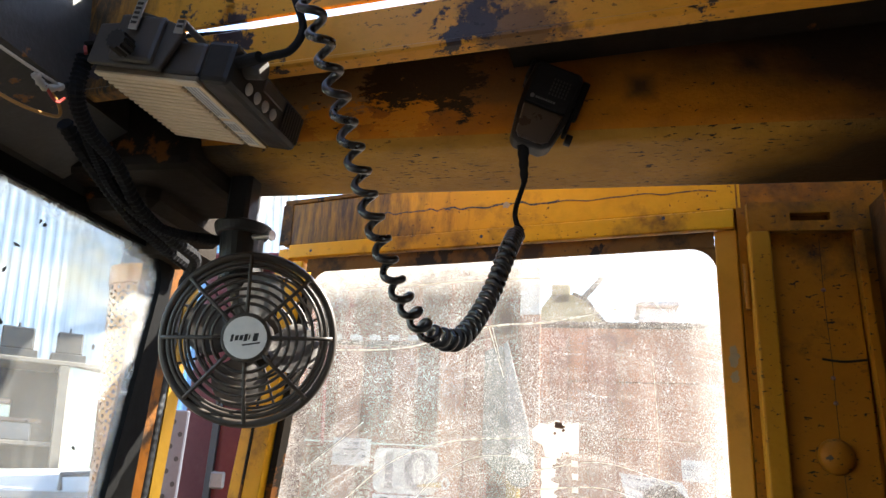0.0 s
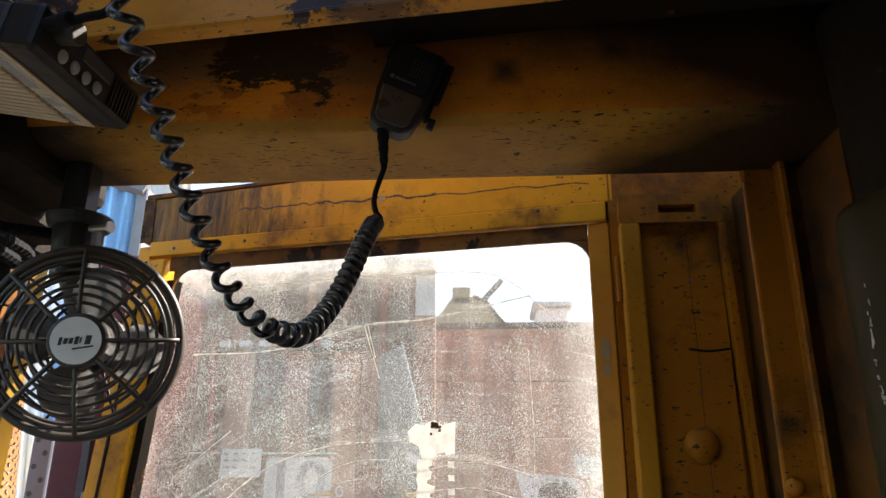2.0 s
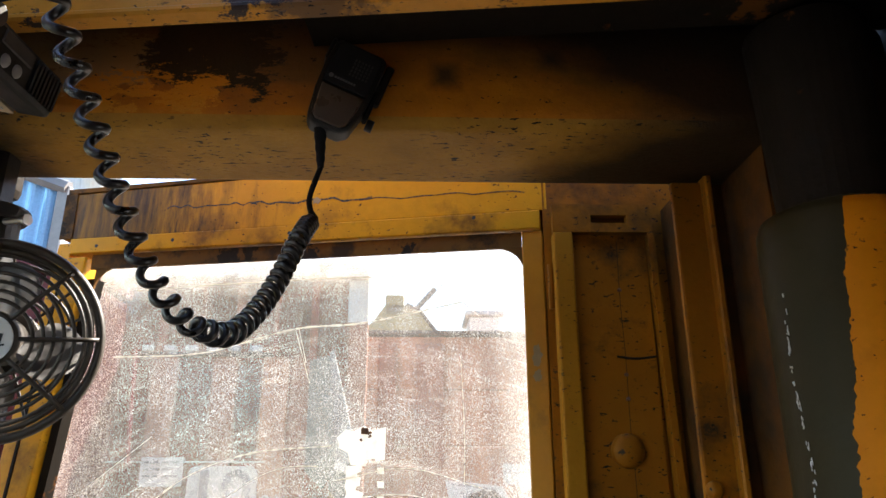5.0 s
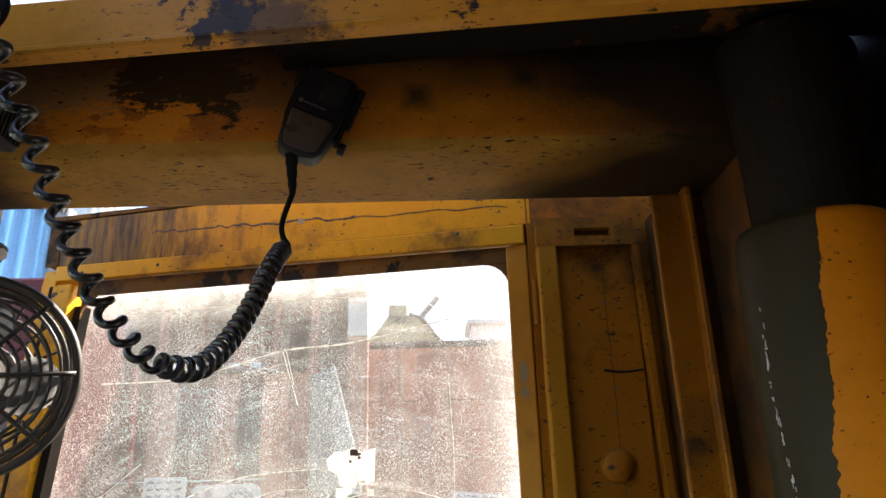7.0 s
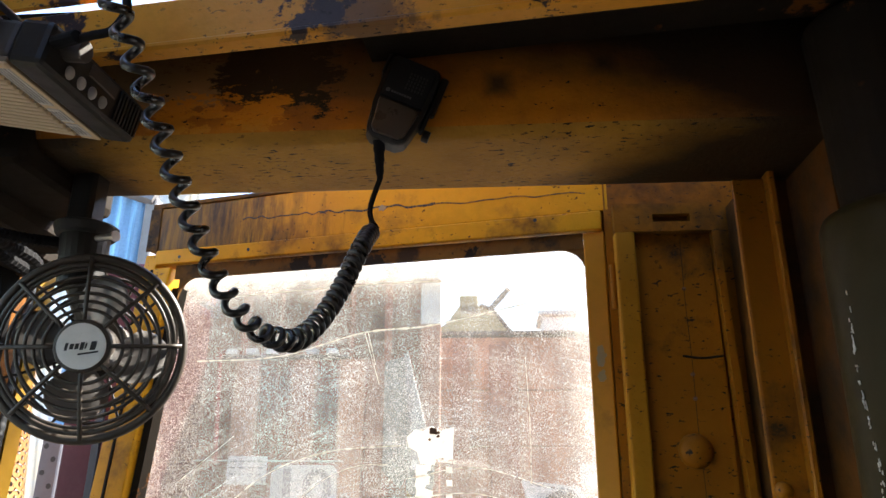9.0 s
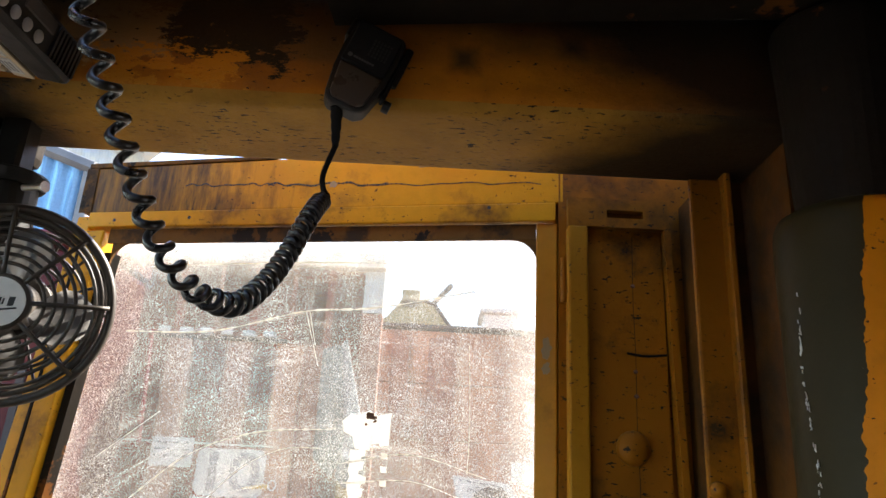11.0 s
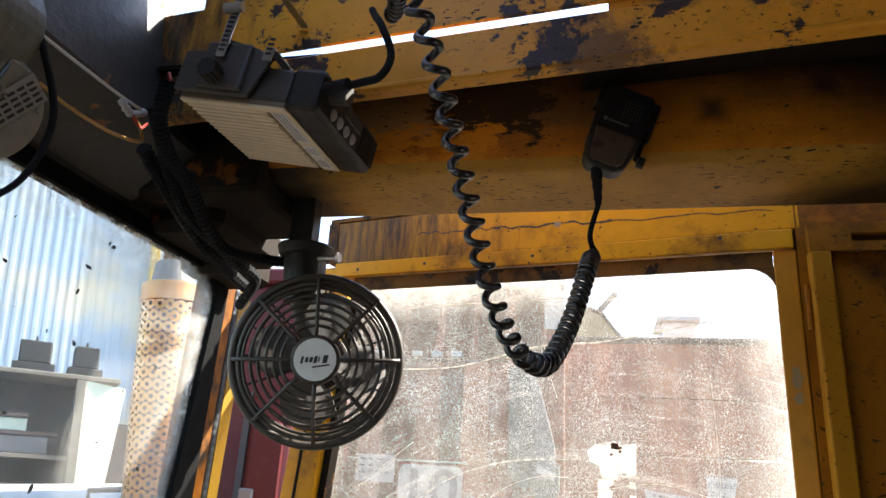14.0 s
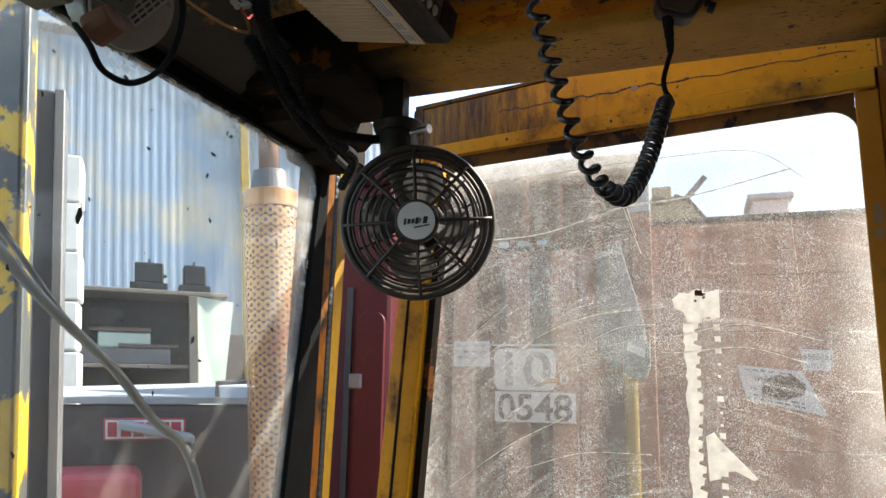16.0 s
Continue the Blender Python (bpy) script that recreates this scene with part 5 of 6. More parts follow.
# machine hood with its nameplate
m = SM(3.2)
hood = holder("parked_machine", tuple(m @ Vector((0.1, 0.8, -1.55))), "dark brown parked machine with a pale hood top", "machine")
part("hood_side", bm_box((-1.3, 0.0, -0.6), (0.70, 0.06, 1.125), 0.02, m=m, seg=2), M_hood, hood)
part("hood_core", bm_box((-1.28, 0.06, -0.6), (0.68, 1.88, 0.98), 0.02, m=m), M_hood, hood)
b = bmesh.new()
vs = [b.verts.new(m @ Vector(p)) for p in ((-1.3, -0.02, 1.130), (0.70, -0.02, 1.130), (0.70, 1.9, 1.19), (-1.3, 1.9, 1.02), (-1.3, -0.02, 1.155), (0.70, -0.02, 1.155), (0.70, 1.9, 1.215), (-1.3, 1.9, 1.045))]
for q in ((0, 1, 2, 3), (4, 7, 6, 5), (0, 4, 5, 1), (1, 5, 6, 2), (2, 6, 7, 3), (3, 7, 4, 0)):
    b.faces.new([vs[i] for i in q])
part("hood_top", b, M_hoodtop, hood, "pale hood top, lighter than the sides")
M_platered = surface("nameplate_red", (0.45, 0.04, 0.05), 0.4, second=(0.38, 0.035, 0.04), bump=0.05)
plate = part("nameplate", bm_box((-0.142, -0.012, 0.985), (0.168, 0.0, 1.072), 0.004, m=m), M_platered, hood, "red nameplate with a pale border")
part("nameplate_field", bm_box((-0.134, -0.015, 0.992), (0.160, -0.012, 1.065), m=m), M_white, plate)
for i, w in enumerate((0.034, 0.040, 0.040, 0.034, 0.040, 0.038)):
    part("nameplate_mark", bm_box((-0.126 + i * 0.0475, -0.019, 1.000), (-0.126 + i * 0.0475 + w, -0.0145, 1.057), 0.002, m=m), M_platered, plate)
part("grab_rail", bm_tube([m @ Vector(p) for p in ((0.30, 0.05, 1.15), (0.30, 0.05, 1.215), (0.42, 0.05, 1.225), (0.60, 0.05, 1.225))], 0.012, 8), M_postgrey, hood)
part("pale_step", bm_box((-0.30, -0.20, 1.00), (-0.02, -0.02, 1.03), 0.005, m=m @ pose(0, 0, 0, 0, 12, 0)), M_hoodtop, hood, "pale step plate")
part("red_fender", bm_box((-0.9, -0.35, 0.2), (0.0, -0.05, 0.90), 0.04, m=m, seg=3), M_platered, hood, "faded red fender")
part("rear_frame", bm_box((-1.2, 0.1, -1.55), (0.6, 1.7, -0.6), 0.03, m=m), M_postgrey, hood)

# perforated exhaust shield
m = SM(2.55)
ex = holder("exhaust_stack", tuple(m @ Vector((0.43, 0, -0.6))), "sunlit perforated exhaust shield on a stack", "exhaust")
ER = 0.096


def shield_wall(m, cx, r, z0, z1, cols, rows_n):
    """A tube wall pierced by round holes: each cell is a ring of faces round an octagonal hole."""
    b = bmesh.new()
    h = (z1 - z0) / rows_n
    for j in range(rows_n):
        for i in range(cols):
            off = 0.5 * (j % 2)
            a0, a1 = (i + off) / cols, (i + off + 1) / cols
            zc = z0 + (j + 0.5) * h
            rim_, hol = [], []
            for k in range(8):
                t = 2 * math.pi * (k + 0.5) / 8
                cxx, czz = math.cos(t), math.sin(t)
                s = max(abs(cxx), abs(czz))
                rim_.append((0.5 + 0.5 * cxx / s, 0.5 + 0.5 * czz / s))
                hol.append((0.5 + 0.20 * cxx, 0.5 + 0.20 * czz))

            def at(u, v):
                a = 2 * math.pi * (a0 + (a1 - a0) * u)
                return b.verts.new((cx + r * math.cos(a), r * math.sin(a), z0 + (j + v) * h))
            rv, hv = [at(*p) for p in rim_], [at(*p) for p in hol]
            for k in range(8):
                b.faces.new((rv[k], rv[(k + 1) % 8], hv[(k + 1) % 8], hv[k]))
    b.transform(m)
    return b


part("shield", shield_wall(m, 0.432, ER, 0.80, 1.84, 18, 28), M_galv, ex, "perforated steel heat shield")
part("inner_pipe", bm_cyl(m @ Vector((0.432, 0, -0.6)), m @ Vector((0.432, 0, 1.90)), 0.070, 0.070, 24), M_wood2, ex)
part("band", bm_cyl(m @ Vector((0.432, 0, 1.84)), m @ Vector((0.432, 0, 1.905)), ER + 0.003, ER + 0.003, 32, bevel=0.004), M_galv, ex)
part("cap", bm_cyl(m @ Vector((0.432, 0, 1.905)), m @ Vector((0.432, 0, 1.985)), 0.072, 0.060, 28, bevel=0.006), M_postgrey, ex)
part("tail_pipe", bm_tube([m @ Vector(p) for p in ((0.43, 0, 1.95), (0.43, 0, 2.12), (0.40, 0, 2.24), (0.33, 0, 2.34))], 0.036, 16), M_rust, ex, smooth=True)
part("grab_handle", bm_tube([m @ Vector(p) for p in spline([(0.46, -ER, 1.02), (0.46, -ER - 0.04, 1.04), (0.46, -ER - 0.045, 1.20), (0.46, -ER, 1.22)], 16)], 0.008, 8), M_steel, ex)
part("foot", bm_box((0.30, -0.14, -1.55), (0.56, 0.14, -0.6), 0.01, m=m), M_postgrey, ex)

m = SM(2.0)
gp = holder("steel_post", tuple(m @ Vector((-0.22, 0, -1.55))), "grey steel upright beside the mast", "post")
part("web", bm_box((-0.252, 0.0, -1.55), (-0.208, 0.05, 1.97), 0.004, m=m), M_webbrown, gp)
part("flange", bm_box((-0.208, -0.02, -1.55), (-0.184, 0.07, 1.97), 0.003, m=m), M_postgrey, gp)
m = SM(1.75)
ms = holder("lift_mast", tuple(m @ Vector((-0.4, 0, -1.55))), "chipped yellow and grey steel lift mast", "mast")
part("channel", bm_box((-0.75, 0.0, -1.55), (-0.246, 0.10, 2.6), 0.008, m=m), M_mast, ms)
part("lip", bm_box((-0.246, -0.012, -1.55), (-0.234, 0.11, 2.6), 0.003, m=m), M_mast, ms)

# wiper on the windscreen
wp = holder("wiper", (-0.345, 0.55, 1.2), "grey steel wiper arm across the windscreen", "wiper")
part("arm", bm_tube(spline([(-0.345, 0.40, 1.405), (-0.345, 0.508, 1.316), (-0.345, 0.613, 1.247), (-0.345, 0.679, 1.192), (-0.345, 0.741, 1.151), (-0.345, 0.790, 1.060), (-0.345, 0.82, 0.95)], 40), 0.0055, 8), M_steel, wp, smooth=True)
part("link", bm_tube(spline([(-0.352, 0.44, 1.400), (-0.352, 0.505, 1.338), (-0.352, 0.56, 1.288), (-0.350, 0.62, 1.243)], 24), 0.0032, 8), M_steel, wp, smooth=True)
part("joint", bm_box((-0.352, 0.742, 1.142), (-0.338, 0.752, 1.152), 0.002), M_postgrey, wp)

# ---- outside the door ----
ct = holder("red_container", (-0.9, 4.2, -1.55), "weathered maroon steel container with a unit number", "container")
CY = 3.33
b = bmesh.new()
prof = []
x = -1.36
while x < -0.05:
    for dx, dy in ((0.0, 0.0), (0.14, 0.0), (0.17, 0.035), (0.31, 0.035)):
        prof.append((x + dx, CY + dy))
    x += 0.34
rows_ = [[b.verts.new((min(px, -0.036), py, z)) for px, py in prof] for z in (-1.3, 2.222)]
for i in range(len(prof) - 1):
    b.faces.new((rows_[0][i], rows_[0][i + 1], rows_[1][i + 1], rows_[1][i]))
bmesh.ops.solidify(b, geom=b.faces[:], thickness=0.02)
part("ribbed_side", b, M_maroon, ct)
part("core", bm_box((-1.36, CY + 0.06, -1.3), (-0.036, CY + 0.80, 2.02)), M_maroon, ct)
# End face coloured darker than the core to tone down the sun there.
part("end_face", bm_box((-0.036, CY + 0.02, -1.3), (-0.026, CY + 0.80, 2.02)), M_batten, ct)
part("upper_core", bm_box((-1.36, CY + 0.06, 2.02), (-0.045, CY + 0.80, 2.222)), M_maroon, ct)
part("top_rail", bm_box((-1.36, CY - 0.03, 2.226), (0.062, CY + 0.06, 2.305), 0.008), M_corr, ct, "pale blue-grey top rail")
part("end_panel", bm_box((-0.034, CY + 0.01, 2.024), (0.060, CY + 0.05, 2.224), 0.003), M_corr, ct, "pale blue-grey end panel")
part("end_post", bm_box((-0.024, CY + 0.012, -1.3), (0.060, CY + 0.052, 2.022), 0.003), M_batten, ct)
part("bottom_rail", bm_box((-1.36, CY - 0.02, -1.45), (-0.03, CY + 0.80, -1.3), 0.01), M_postgrey, ct)
for cx in (-1.24, -0.15):
    part("corner_block", bm_box((cx - 0.1, CY, -1.55), (cx + 0.1, CY + 0.2, -1.45), 0.01), M_postgrey, ct)
part("peach_strip", bm_box((-0.885, CY - 0.02, 0.2), (-0.775, CY + 0.03, 1.86), 0.006), M_peach, ct, "faded peach-coloured strip")
part("label_panel", bm_box((-0.875, CY - 0.026, 1.31), (-0.695, CY - 0.02, 1.43), 0.002), M_board, ct, "white label panel")
pr = bmesh.new()
for j in range(3):
    for i in range(4):
        bm_box((-0.86 + i * 0.040, CY - 0.029, 1.405 - j * 0.028), (-0.832 + i * 0.040 - 0.006 * ((i + j) % 2), CY - 0.0262, 1.413 - j * 0.028), bm=pr)
part("print", pr, M_greyink, ct)
part("red_rod", bm_cyl((-0.925, CY - 0.04, 1.40), (-0.955, CY - 0.04, 1.89), 0.009, 0.009, 10), M_platered, ct)
part("yellow_post", bm_box((-1.125, CY - 0.06, -1.3), (-1.055, CY - 0.02, 2.11), 0.008), M_yellowpost, ct, "faded yellow upright")
for i in range(6):
    part("vent", bm_box((-0.94 + i * 0.095, CY - 0.015, 1.885), (-0.890 + i * 0.095, CY + 0.03, 1.912), 0.003), M_board if i < 4 else M_corr, ct)
part("vent_ledge", bm_box((-0.96, CY - 0.02, 1.862), (-0.36, CY + 0.03, 1.880), 0.004), M_hood, ct)
part("seam_ledge", bm_box((-1.25, CY - 0.02, 1.408), (-0.36, CY + 0.03, 1.415), 0.002), M_board, ct)
for x, w, mt in ((-0.62, 0.11, M_batten), (-0.40, 0.12, M_wood), (-0.27, 0.08, M_batten)):
    part("stave", bm_box((x, CY - 0.012, 0.2), (x + w, CY + 0.03, 1.86), 0.004), mt, ct)
ten = part("number_board", bm_prism(rounded(-0.670, 1.203, -0.380, 1.394, 0.035), 0.012, axes((0, CY - 0.035, 0), (1, 0, 0), (0, 0, 1))), M_board, ct, "white board with the number 10")
num = part("number_board", bm_box((-0.664, CY - 0.047, 1.060), (-0.289, CY - 0.03, 1.196), 0.002), M_board, ct, "white board with the number 0548")
part("tag", bm_cyl((-0.461, CY - 0.055, 1.240), (-0.355, CY - 0.055, 1.250), 0.003, 0.013, 12), M_mast, ct, "yellow cone-shaped tag")
part("tag_ring", bm_tube([(-0.337 + 0.015 * math.cos(a), CY - 0.055, 1.256 + 0.020 * math.sin(a)) for a in np.linspace(0, 2 * math.pi, 21)[:-1]], 0.004, 6, True), M_board, ct)


def lettering(text, at, height, width, parent, mat_, rx=90, rz=0):
    cu = bpy.data.curves.new("text", "FONT")
    cu.body, cu.size, cu.extrude, cu.offset = text, height * 1.38, 0.0015, height * 0.022
    cu.align_x, cu.align_y = "CENTER", "CENTER"
    tmp = new("text_tmp", cu)
    deps = bpy.context.evaluated_depsgraph_get()
    me = bpy.data.meshes.new_from_object(tmp.evaluated_get(deps))
    bpy.data.objects.remove(tmp)
    b = bmesh.new()
    b.from_mesh(me)
    xs = [v.co.x for v in b.verts]
    ys = [v.co.y for v in b.verts]
    cx, cy = (min(xs) + max(xs)) / 2, (min(ys) + max(ys)) / 2
    sx, sy = width / (max(xs) - min(xs)), height / (max(ys) - min(ys))
    b.transform(pose(*at, rx, 0, rz) @ Matrix.Diagonal((sx, sy, 1, 1)) @ Matrix.Translation((-cx, -cy, 0)))
    return part("number", b, mat_, parent)


lettering("0548", (-0.4765, CY - 0.0490, 1.128), 0.118, 0.345, num, M_numgrey)
lettering("10", (-0.508, CY - 0.0375, 1.300), 0.160, 0.215, ten, M_greyink)

# pale tapered reflection, built as a solid post with a rounded foot
mp_ = holder("reflected_post", (-0.05, 3.15, -1.55), "pale grey-green tapered reflection, built as a post with a rounded foot", "post")
pm = axes((0, CY - 0.075, 0), (1, 0, 0), (0, 0, 1))
part("blade", bm_prism([(-0.178, 1.37), (-0.100, 1.30), (-0.050, 1.40), (-0.098, 1.86), (-0.182, 1.835)], 0.03, pm, bevel=0.005), M_palegreen, mp_)
part("edge_strip", bm_prism([(-0.050, 1.38), (0.030, 1.34), (0.022, 1.50), (-0.080, 1.885), (-0.097, 1.865)], 0.025, pm, bevel=0.004), M_hoodtop, mp_, "pale worn edge strip")
part("foot", bm_prism([(-0.078, 1.36), (-0.074, 1.300), (-0.045, 1.266), (-0.005, 1.255), (0.025, 1.268), (0.043, 1.320), (0.043, 1.42), (-0.040, 1.40)], 0.035, pm @ Matrix.Translation((0, 0, 0.006)), bevel=0.005), M_palegreen, mp_, "rounded foot")
part("foot_label", bm_prism([(-0.055, 1.385), (0.020, 1.352), (0.024, 1.385), (-0.048, 1.420)], 0.001, pm @ Matrix.Translation((0, 0, 0.008))), M_board, mp_, "small pale label")
part("stalk", bm_cyl((-0.045, 3.29, -1.55), (-0.045, 3.29, 1.30), 0.030, 0.030, 14), M_yellowpost, mp_, "yellow stalk")

WY = 4.2
wl = holder("board_wall", (1.6, WY, -1.55), "weathered brown board wall with stained planks", "wall")
for i in range(12):
    z0 = -1.55 + i * 0.308
    part("plank", bm_box((-0.03, WY + 0.006 * (i % 3), z0), (5.5, WY + 0.06 + 0.006 * (i % 3), z0 + 0.301), 0.003), M_wood, wl)
for x, w in ((0.06, 0.10), (0.27, 0.16), (1.3, 0.09), (2.4, 0.09)):
    part("batten", bm_box((x, WY - 0.035, -1.55), (x + w, WY - 0.002, 2.09), 0.004), M_batten, wl)
part("cap_strip", bm_box((-0.03, WY - 0.03, 2.148), (5.5, WY + 0.10, 2.170), 0.004), M_wood2, wl)

# Sheets reflected in the door glass, built as solids on the wall.
REFLECTED = []
wm4 = axes((0, WY - 0.004, 0), (1, 0, 0), (0, 0, 1))
rnd = random.Random(17)
for q, lines in (([(0.436, 1.350), (0.752, 1.318), (0.858, 1.090), (0.475, 1.165)], (0.10, 0.62, 0.80, 0.90)), ([(0.752, 1.436), (0.907, 1.428), (0.885, 1.320), (0.755, 1.328)], (0.72, 0.86))):
    st = part("reflected_sheet", bm_prism(q[::-1], 0.003, wm4), M_paper, wl, "white printed sheet, partly torn away, a glass reflection built solid")
    REFLECTED.append(st)
    pr = bmesh.new()
    A, B, C, D = [Vector((*p, 0)) for p in q]
    for v in lines:
        u = 0.10
        while u < 0.75:
            w = rnd.uniform(0.03, 0.10)
            cs = []
            for uu, vv in ((u, v - 0.022), (u + w, v - 0.022), (u + w, v + 0.022), (u, v + 0.022)):
                pt_ = A.lerp(B, uu).lerp(D.lerp(C, uu), vv)
                cs.append((pt_.x, pt_.y))
            bm_prism(cs[::-1], 0.001, Matrix.Translation((0, -0.0012, 0)) @ wm4, bm=pr)
            u += w + rnd.uniform(0.02, 0.05)
    part("print", pr, M_midink, st)
# the torn patch that bares the boards
tear = [(0.655 + 0.105 * math.cos(a) * (1 + 0.35 * noise.noise(Vector((math.cos(a) * 3, math.sin(a) * 3, 2)))), 1.232 + 0.062 * math.sin(a) * (1 + 0.35 * noise.noise(Vector((math.cos(a) * 3, math.sin(a) * 3, 7))))) for a in np.linspace(0, 2 * math.pi, 41)[:-1]]
part("torn_patch", bm_prism(tear, 0.002, Matrix.Translation((0, -0.003, 0)) @ wm4), M_wood2, REFLECTED[0], "dark patch where the sheet is torn off")


def backward_text(text, x, z, height, tilt, parent):
    """Lettering that reads back to front, as in a reflection."""
    cu = bpy.data.curves.new("text", "FONT")
    cu.body, cu.size = text, height * 1.38
    cu.align_x, cu.align_y = "CENTER", "CENTER"
    tmp = new("text_tmp", cu)
    me = bpy.data.meshes.new_from_object(tmp.evaluated_get(bpy.context.evaluated_depsgraph_get()))
    bpy.data.objects.remove(tmp)
    b = bmesh.new()
    b.from_mesh(me)
    b.transform(Matrix.Translation((0, -0.004, 0)) @ wm4 @ Matrix.Translation((x, z, 0)) @ Matrix.Rotation(radians(tilt), 4, "Z") @ Matrix.Diagonal((-1, 1, 1, 1)))
    part("lettering", b, M_midink, parent)


backward_text("3.65m", 0.585, 1.272, 0.040, -7, REFLECTED[0])
backward_text("1655866", 0.828, 1.392, 0.030, -2, REFLECTED[1])

# White box added for papers that are reflected in the door glass.
wc = holder("reflection_box", (0.74, 5.2, -1.55), "white box behind the board wall, standing in for reflected papers", "cabin")
part("wall", bm_box((0.63, 5.0, -1.55), (0.85, 5.4, 2.45), 0.01), M_board, wc)
part("roof", bm_box((0.60, 4.97, 2.45), (0.88, 5.43, 2.49), 0.008), M_corr, wc)

gb = holder("far_gable", (0.0, 11.0, -1.55), "tan gabled roof of a far building", "building")
m = axes((0, 11.0, 0), (1, 0, 0), (0, 0, 1))
part("wall", bm_prism([(-3.0, -1.55), (2.2, -1.55), (2.2, 3.0), (0.75, 3.35), (0.44, 3.68), (0.245, 3.95), (0.03, 4.05), (-0.30, 4.05), (-0.50, 3.77), (-0.75, 3.6), (-3.0, 3.3)], 0.4, m), M_tan, gb)
part("chimney", bm_box((-0.30, 11.0, 3.9), (-0.01, 11.35, 4.22), 0.02), M_tan, gb)
part("verge", bm_tube([(0.03, 10.97, 4.06), (0.245, 10.97, 3.96), (0.44, 10.97, 3.69), (0.75, 10.97, 3.36)], 0.03, 6), M_wood2, gb)
part("mast", bm_cyl((0.177, 11.0, 3.98), (0.478, 11.0, 4.32), 0.045, 0.045, 8), M_postgrey, gb)

# red vehicle body seen past the free edge of the door
rv = holder("red_vehicle", (-1.0, 2.75, -1.55), "dark red steel vehicle body with a latch", "vehicle")
part("body", bm_box((-1.20, 2.55, -1.1), (-0.885, 3.00, 2.02), 0.03, seg=3), M_red, rv)
part("roof_edge", bm_box((-1.21, 2.53, 2.02), (-0.875, 3.00, 2.08), 0.01), M_red, rv)
part("gap_strip", bm_box((-1.068, 2.538, -0.8), (-1.042, 2.552, 1.60), 0.002), M_ink, rv, "dark door gap")
part("latch", bm_box((-1.040, 2.52, 1.204), (-0.985, 2.552, 1.262), 0.006), M_postgrey, rv, "blue-grey latch box")
part("rounded_panel", bm_prism(rounded(-1.015, 0.2, -0.90, 1.50, 0.04), 0.02, axes((0, 2.53, 0), (1, 0, 0), (0, 0, 1)), bevel=0.004), M_red, rv)
for x in (-1.1, -0.96):
    part("leg", bm_box((x - 0.05, 2.6, -1.55), (x + 0.05, 2.95, -1.1), 0.02), M_postgrey, rv)
# perforated guard beside the vehicle
pg = holder("perforated_guard", (-1.12, 2.41, -1.55), "grey perforated steel guard strip beside the red vehicle", "guard")
part("plate", bm_box((-1.155, 2.40, -1.55), (-1.088, 2.415, 1.46), 0.004), M_guard, pg)
b = bmesh.new()
for k in range(30):
    bm_cyl((-1.137 + 0.030 * (k % 2), 2.3995, 1.42 - 0.041 * k), (-1.137 + 0.030 * (k % 2), 2.3985, 1.42 - 0.041 * k), 0.0088, 0.0088, 10, bm=b)
part("holes", b, M_ink, pg)["kind"] = "stuff"
# corrugated gable end behind it
lr = holder("corrugated_building", (-4.0, 5.6, -1.55), "blue-white corrugated gable with a grey edge strip", "building")
b = bmesh.new()
k = 0
cols = []
x = -3.12
while x < -2.66:
    for k in range(8):
        cols.append((x + 0.0175 * k, 5.5 - 0.026 * math.cos(2 * math.pi * k / 8)))
    x += 0.14
lo = [b.verts.new((cx, cy, -1.55)) for cx, cy in cols]
hi = [b.verts.new((cx, cy, 3.60 + 0.36 * (-2.62 - cx))) for cx, cy in cols]
for i in range(len(cols) - 1):
    b.faces.new((lo[i], lo[i + 1], hi[i + 1], hi[i]))
bmesh.ops.solidify(b, geom=b.faces[:], thickness=0.01)
part("wall", b, M_bluecorr, lr)
part("verge", bm_tube([(-3.15, 5.48, 3.81), (-2.56, 5.48, 3.60)], 0.06, 6), M_postgrey, lr)
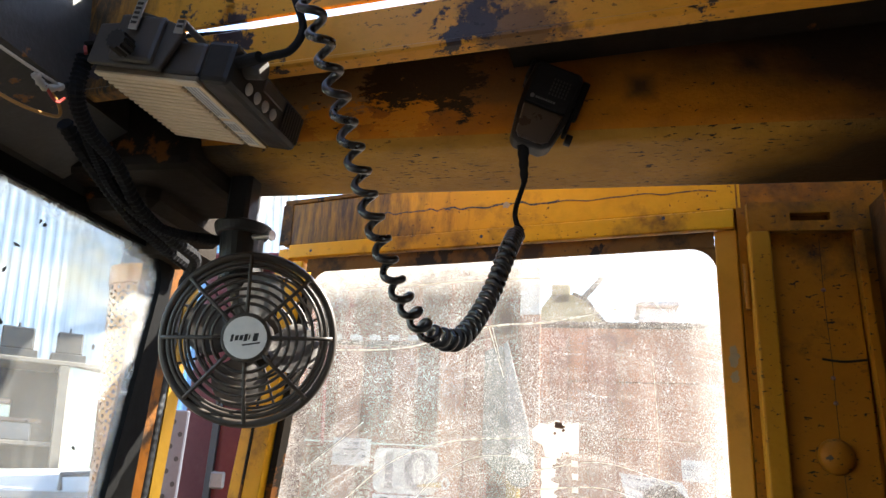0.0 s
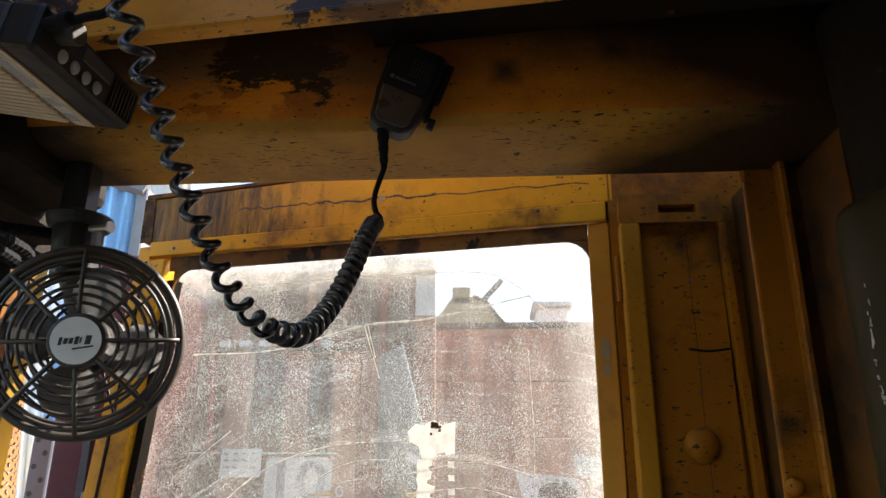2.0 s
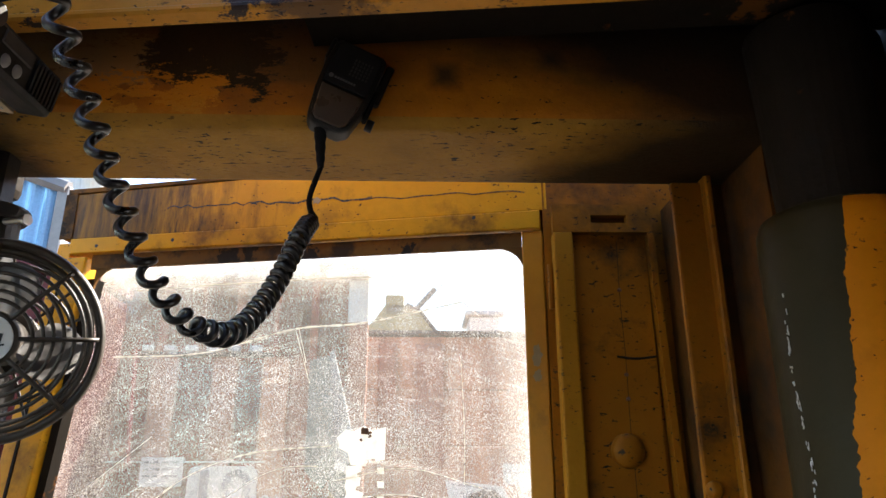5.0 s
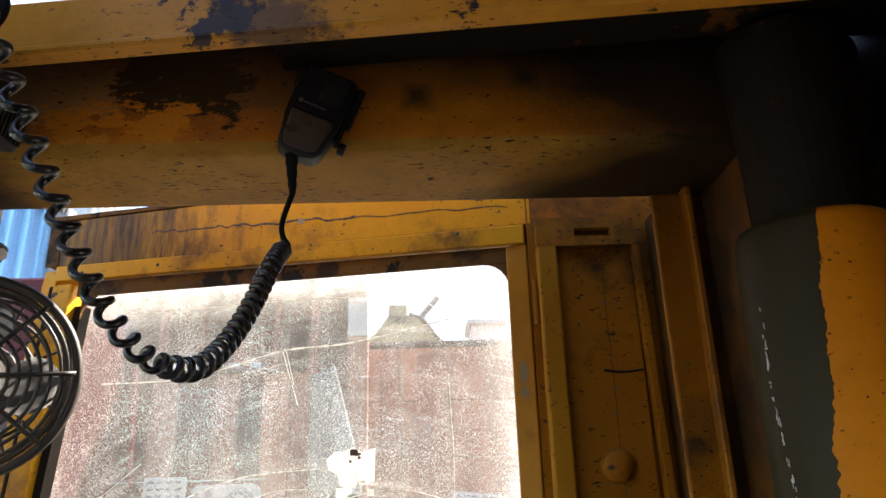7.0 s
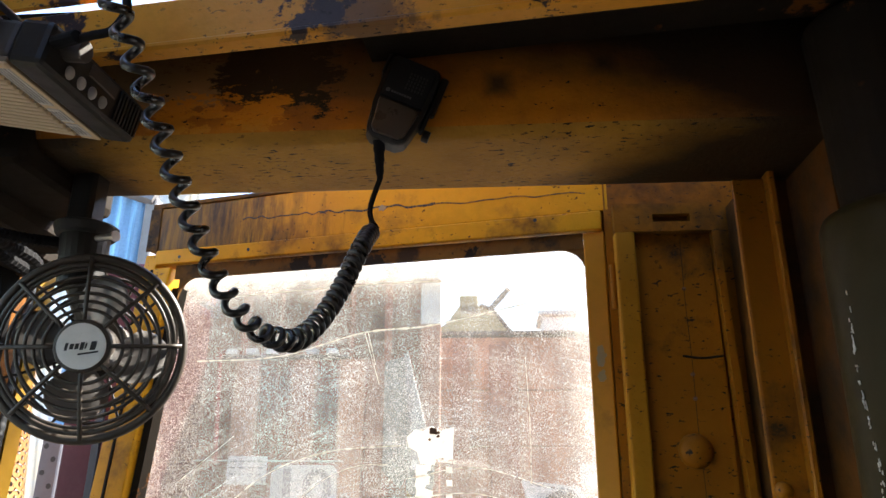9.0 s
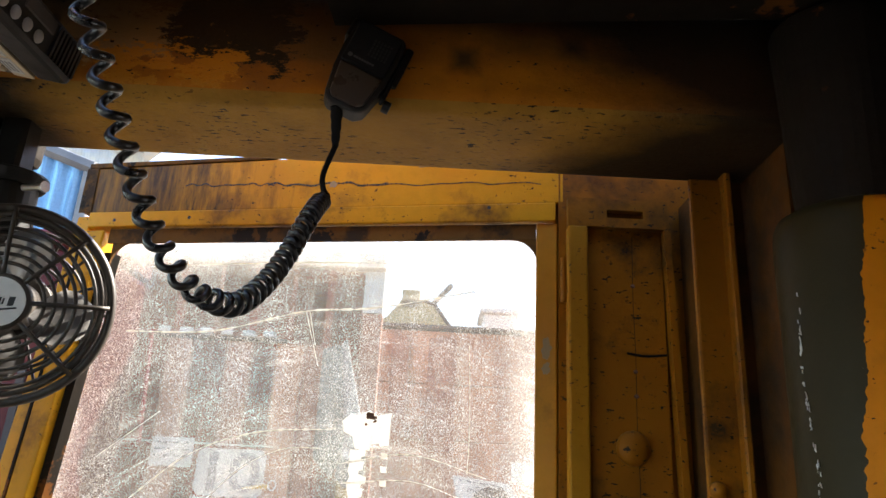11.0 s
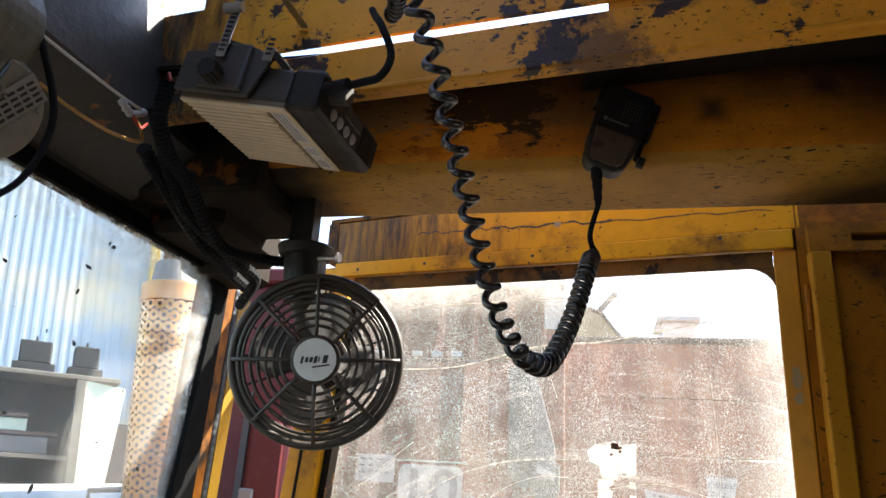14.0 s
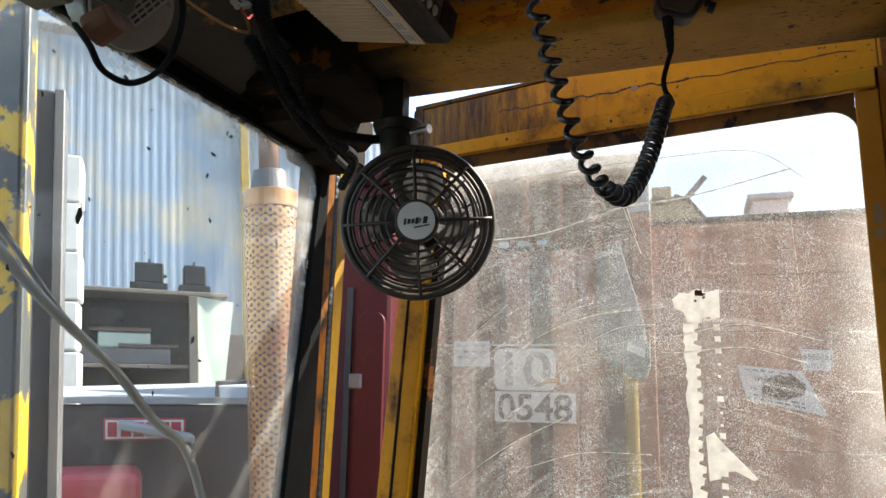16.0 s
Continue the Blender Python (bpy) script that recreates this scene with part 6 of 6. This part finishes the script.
part("corner", bm_box((-2.64, 5.46, -1.55), (-2.54, 5.6, 3.62), 0.01), M_postgrey, lr)

# ---- door hardware and small things ----
for u, z in ((0.372, 1.652), (0.10, 1.654), (0.56, 1.655), (0.69, 1.655)):
    part("screw_hole", dprism([(u + 0.0028 * math.cos(a), z + 0.0028 * math.sin(a)) for a in np.linspace(0, 2 * math.pi, 9)[:-1]], 0.001, 0.0106), M_ink, door)
for z in (0.7, 1.12, 1.52):
    part("hinge_knuckle", bm_cyl((0.4835, 1.040, z), (0.4835, 1.040, z + 0.06), 0.004, 0.004, 10), M_brown, door)
q = random.Random(21)
for a0, a1, w in ((0.03, 0.26, 0.0022), (0.25, 0.44, 0.0040), (0.43, 0.58, 0.0026)):
    line = [(u, 1.689 + 0.040 * u + q.uniform(-0.0028, 0.0028)) for u in np.linspace(a0, a1, 14)]
    part("crack", dribbon(line, w, 0.0046), M_ink, door, "dark crack along the seam")


def blot(name, u, z, w, h, off, material, parent, seed, label=""):
    """A thin ragged patch on the door, where paint is scraped off or smeared."""
    pts = []
    for k in range(72):
        a = 2 * math.pi * k / 72
        d = Vector((math.cos(a), math.sin(a), 0))
        r = 0.72 + 0.35 * noise.noise(d * 1.7 + Vector((seed * 3.1, 0, 0))) + 0.10 * noise.noise(d * 7 + Vector((0, seed * 2.3, 0))) + 0.06 * noise.noise(d * 22)
        pts.append((u + w * r * d.x, z + h * r * d.y))
    return part(name, dprism(pts, 0.0006, off), material, parent, label)


M_scrape = surface("scraped_bare_metal", (0.34, 0.24, 0.12), 0.5, 0.1, second=(0.24, 0.15, 0.06), fine=90, bump=0.3)
for k, (u, z, w, h) in enumerate(((0.335, 1.702, 0.009, 0.006), (0.20, 1.726, 0.014, 0.005))):
    blot("paint_scrape", u, z, w, h, 0.0049, M_scrape, door, k, "bare scraped metal patch")
for k, (z, w, h) in enumerate(((1.46, 0.009, 0.016), (1.435, 0.008, 0.010))):
    blot("paint_scrape", 0.022, z, w, h, 0.0046, M_scrape, door, 40 + k, "bare scraped metal patch")
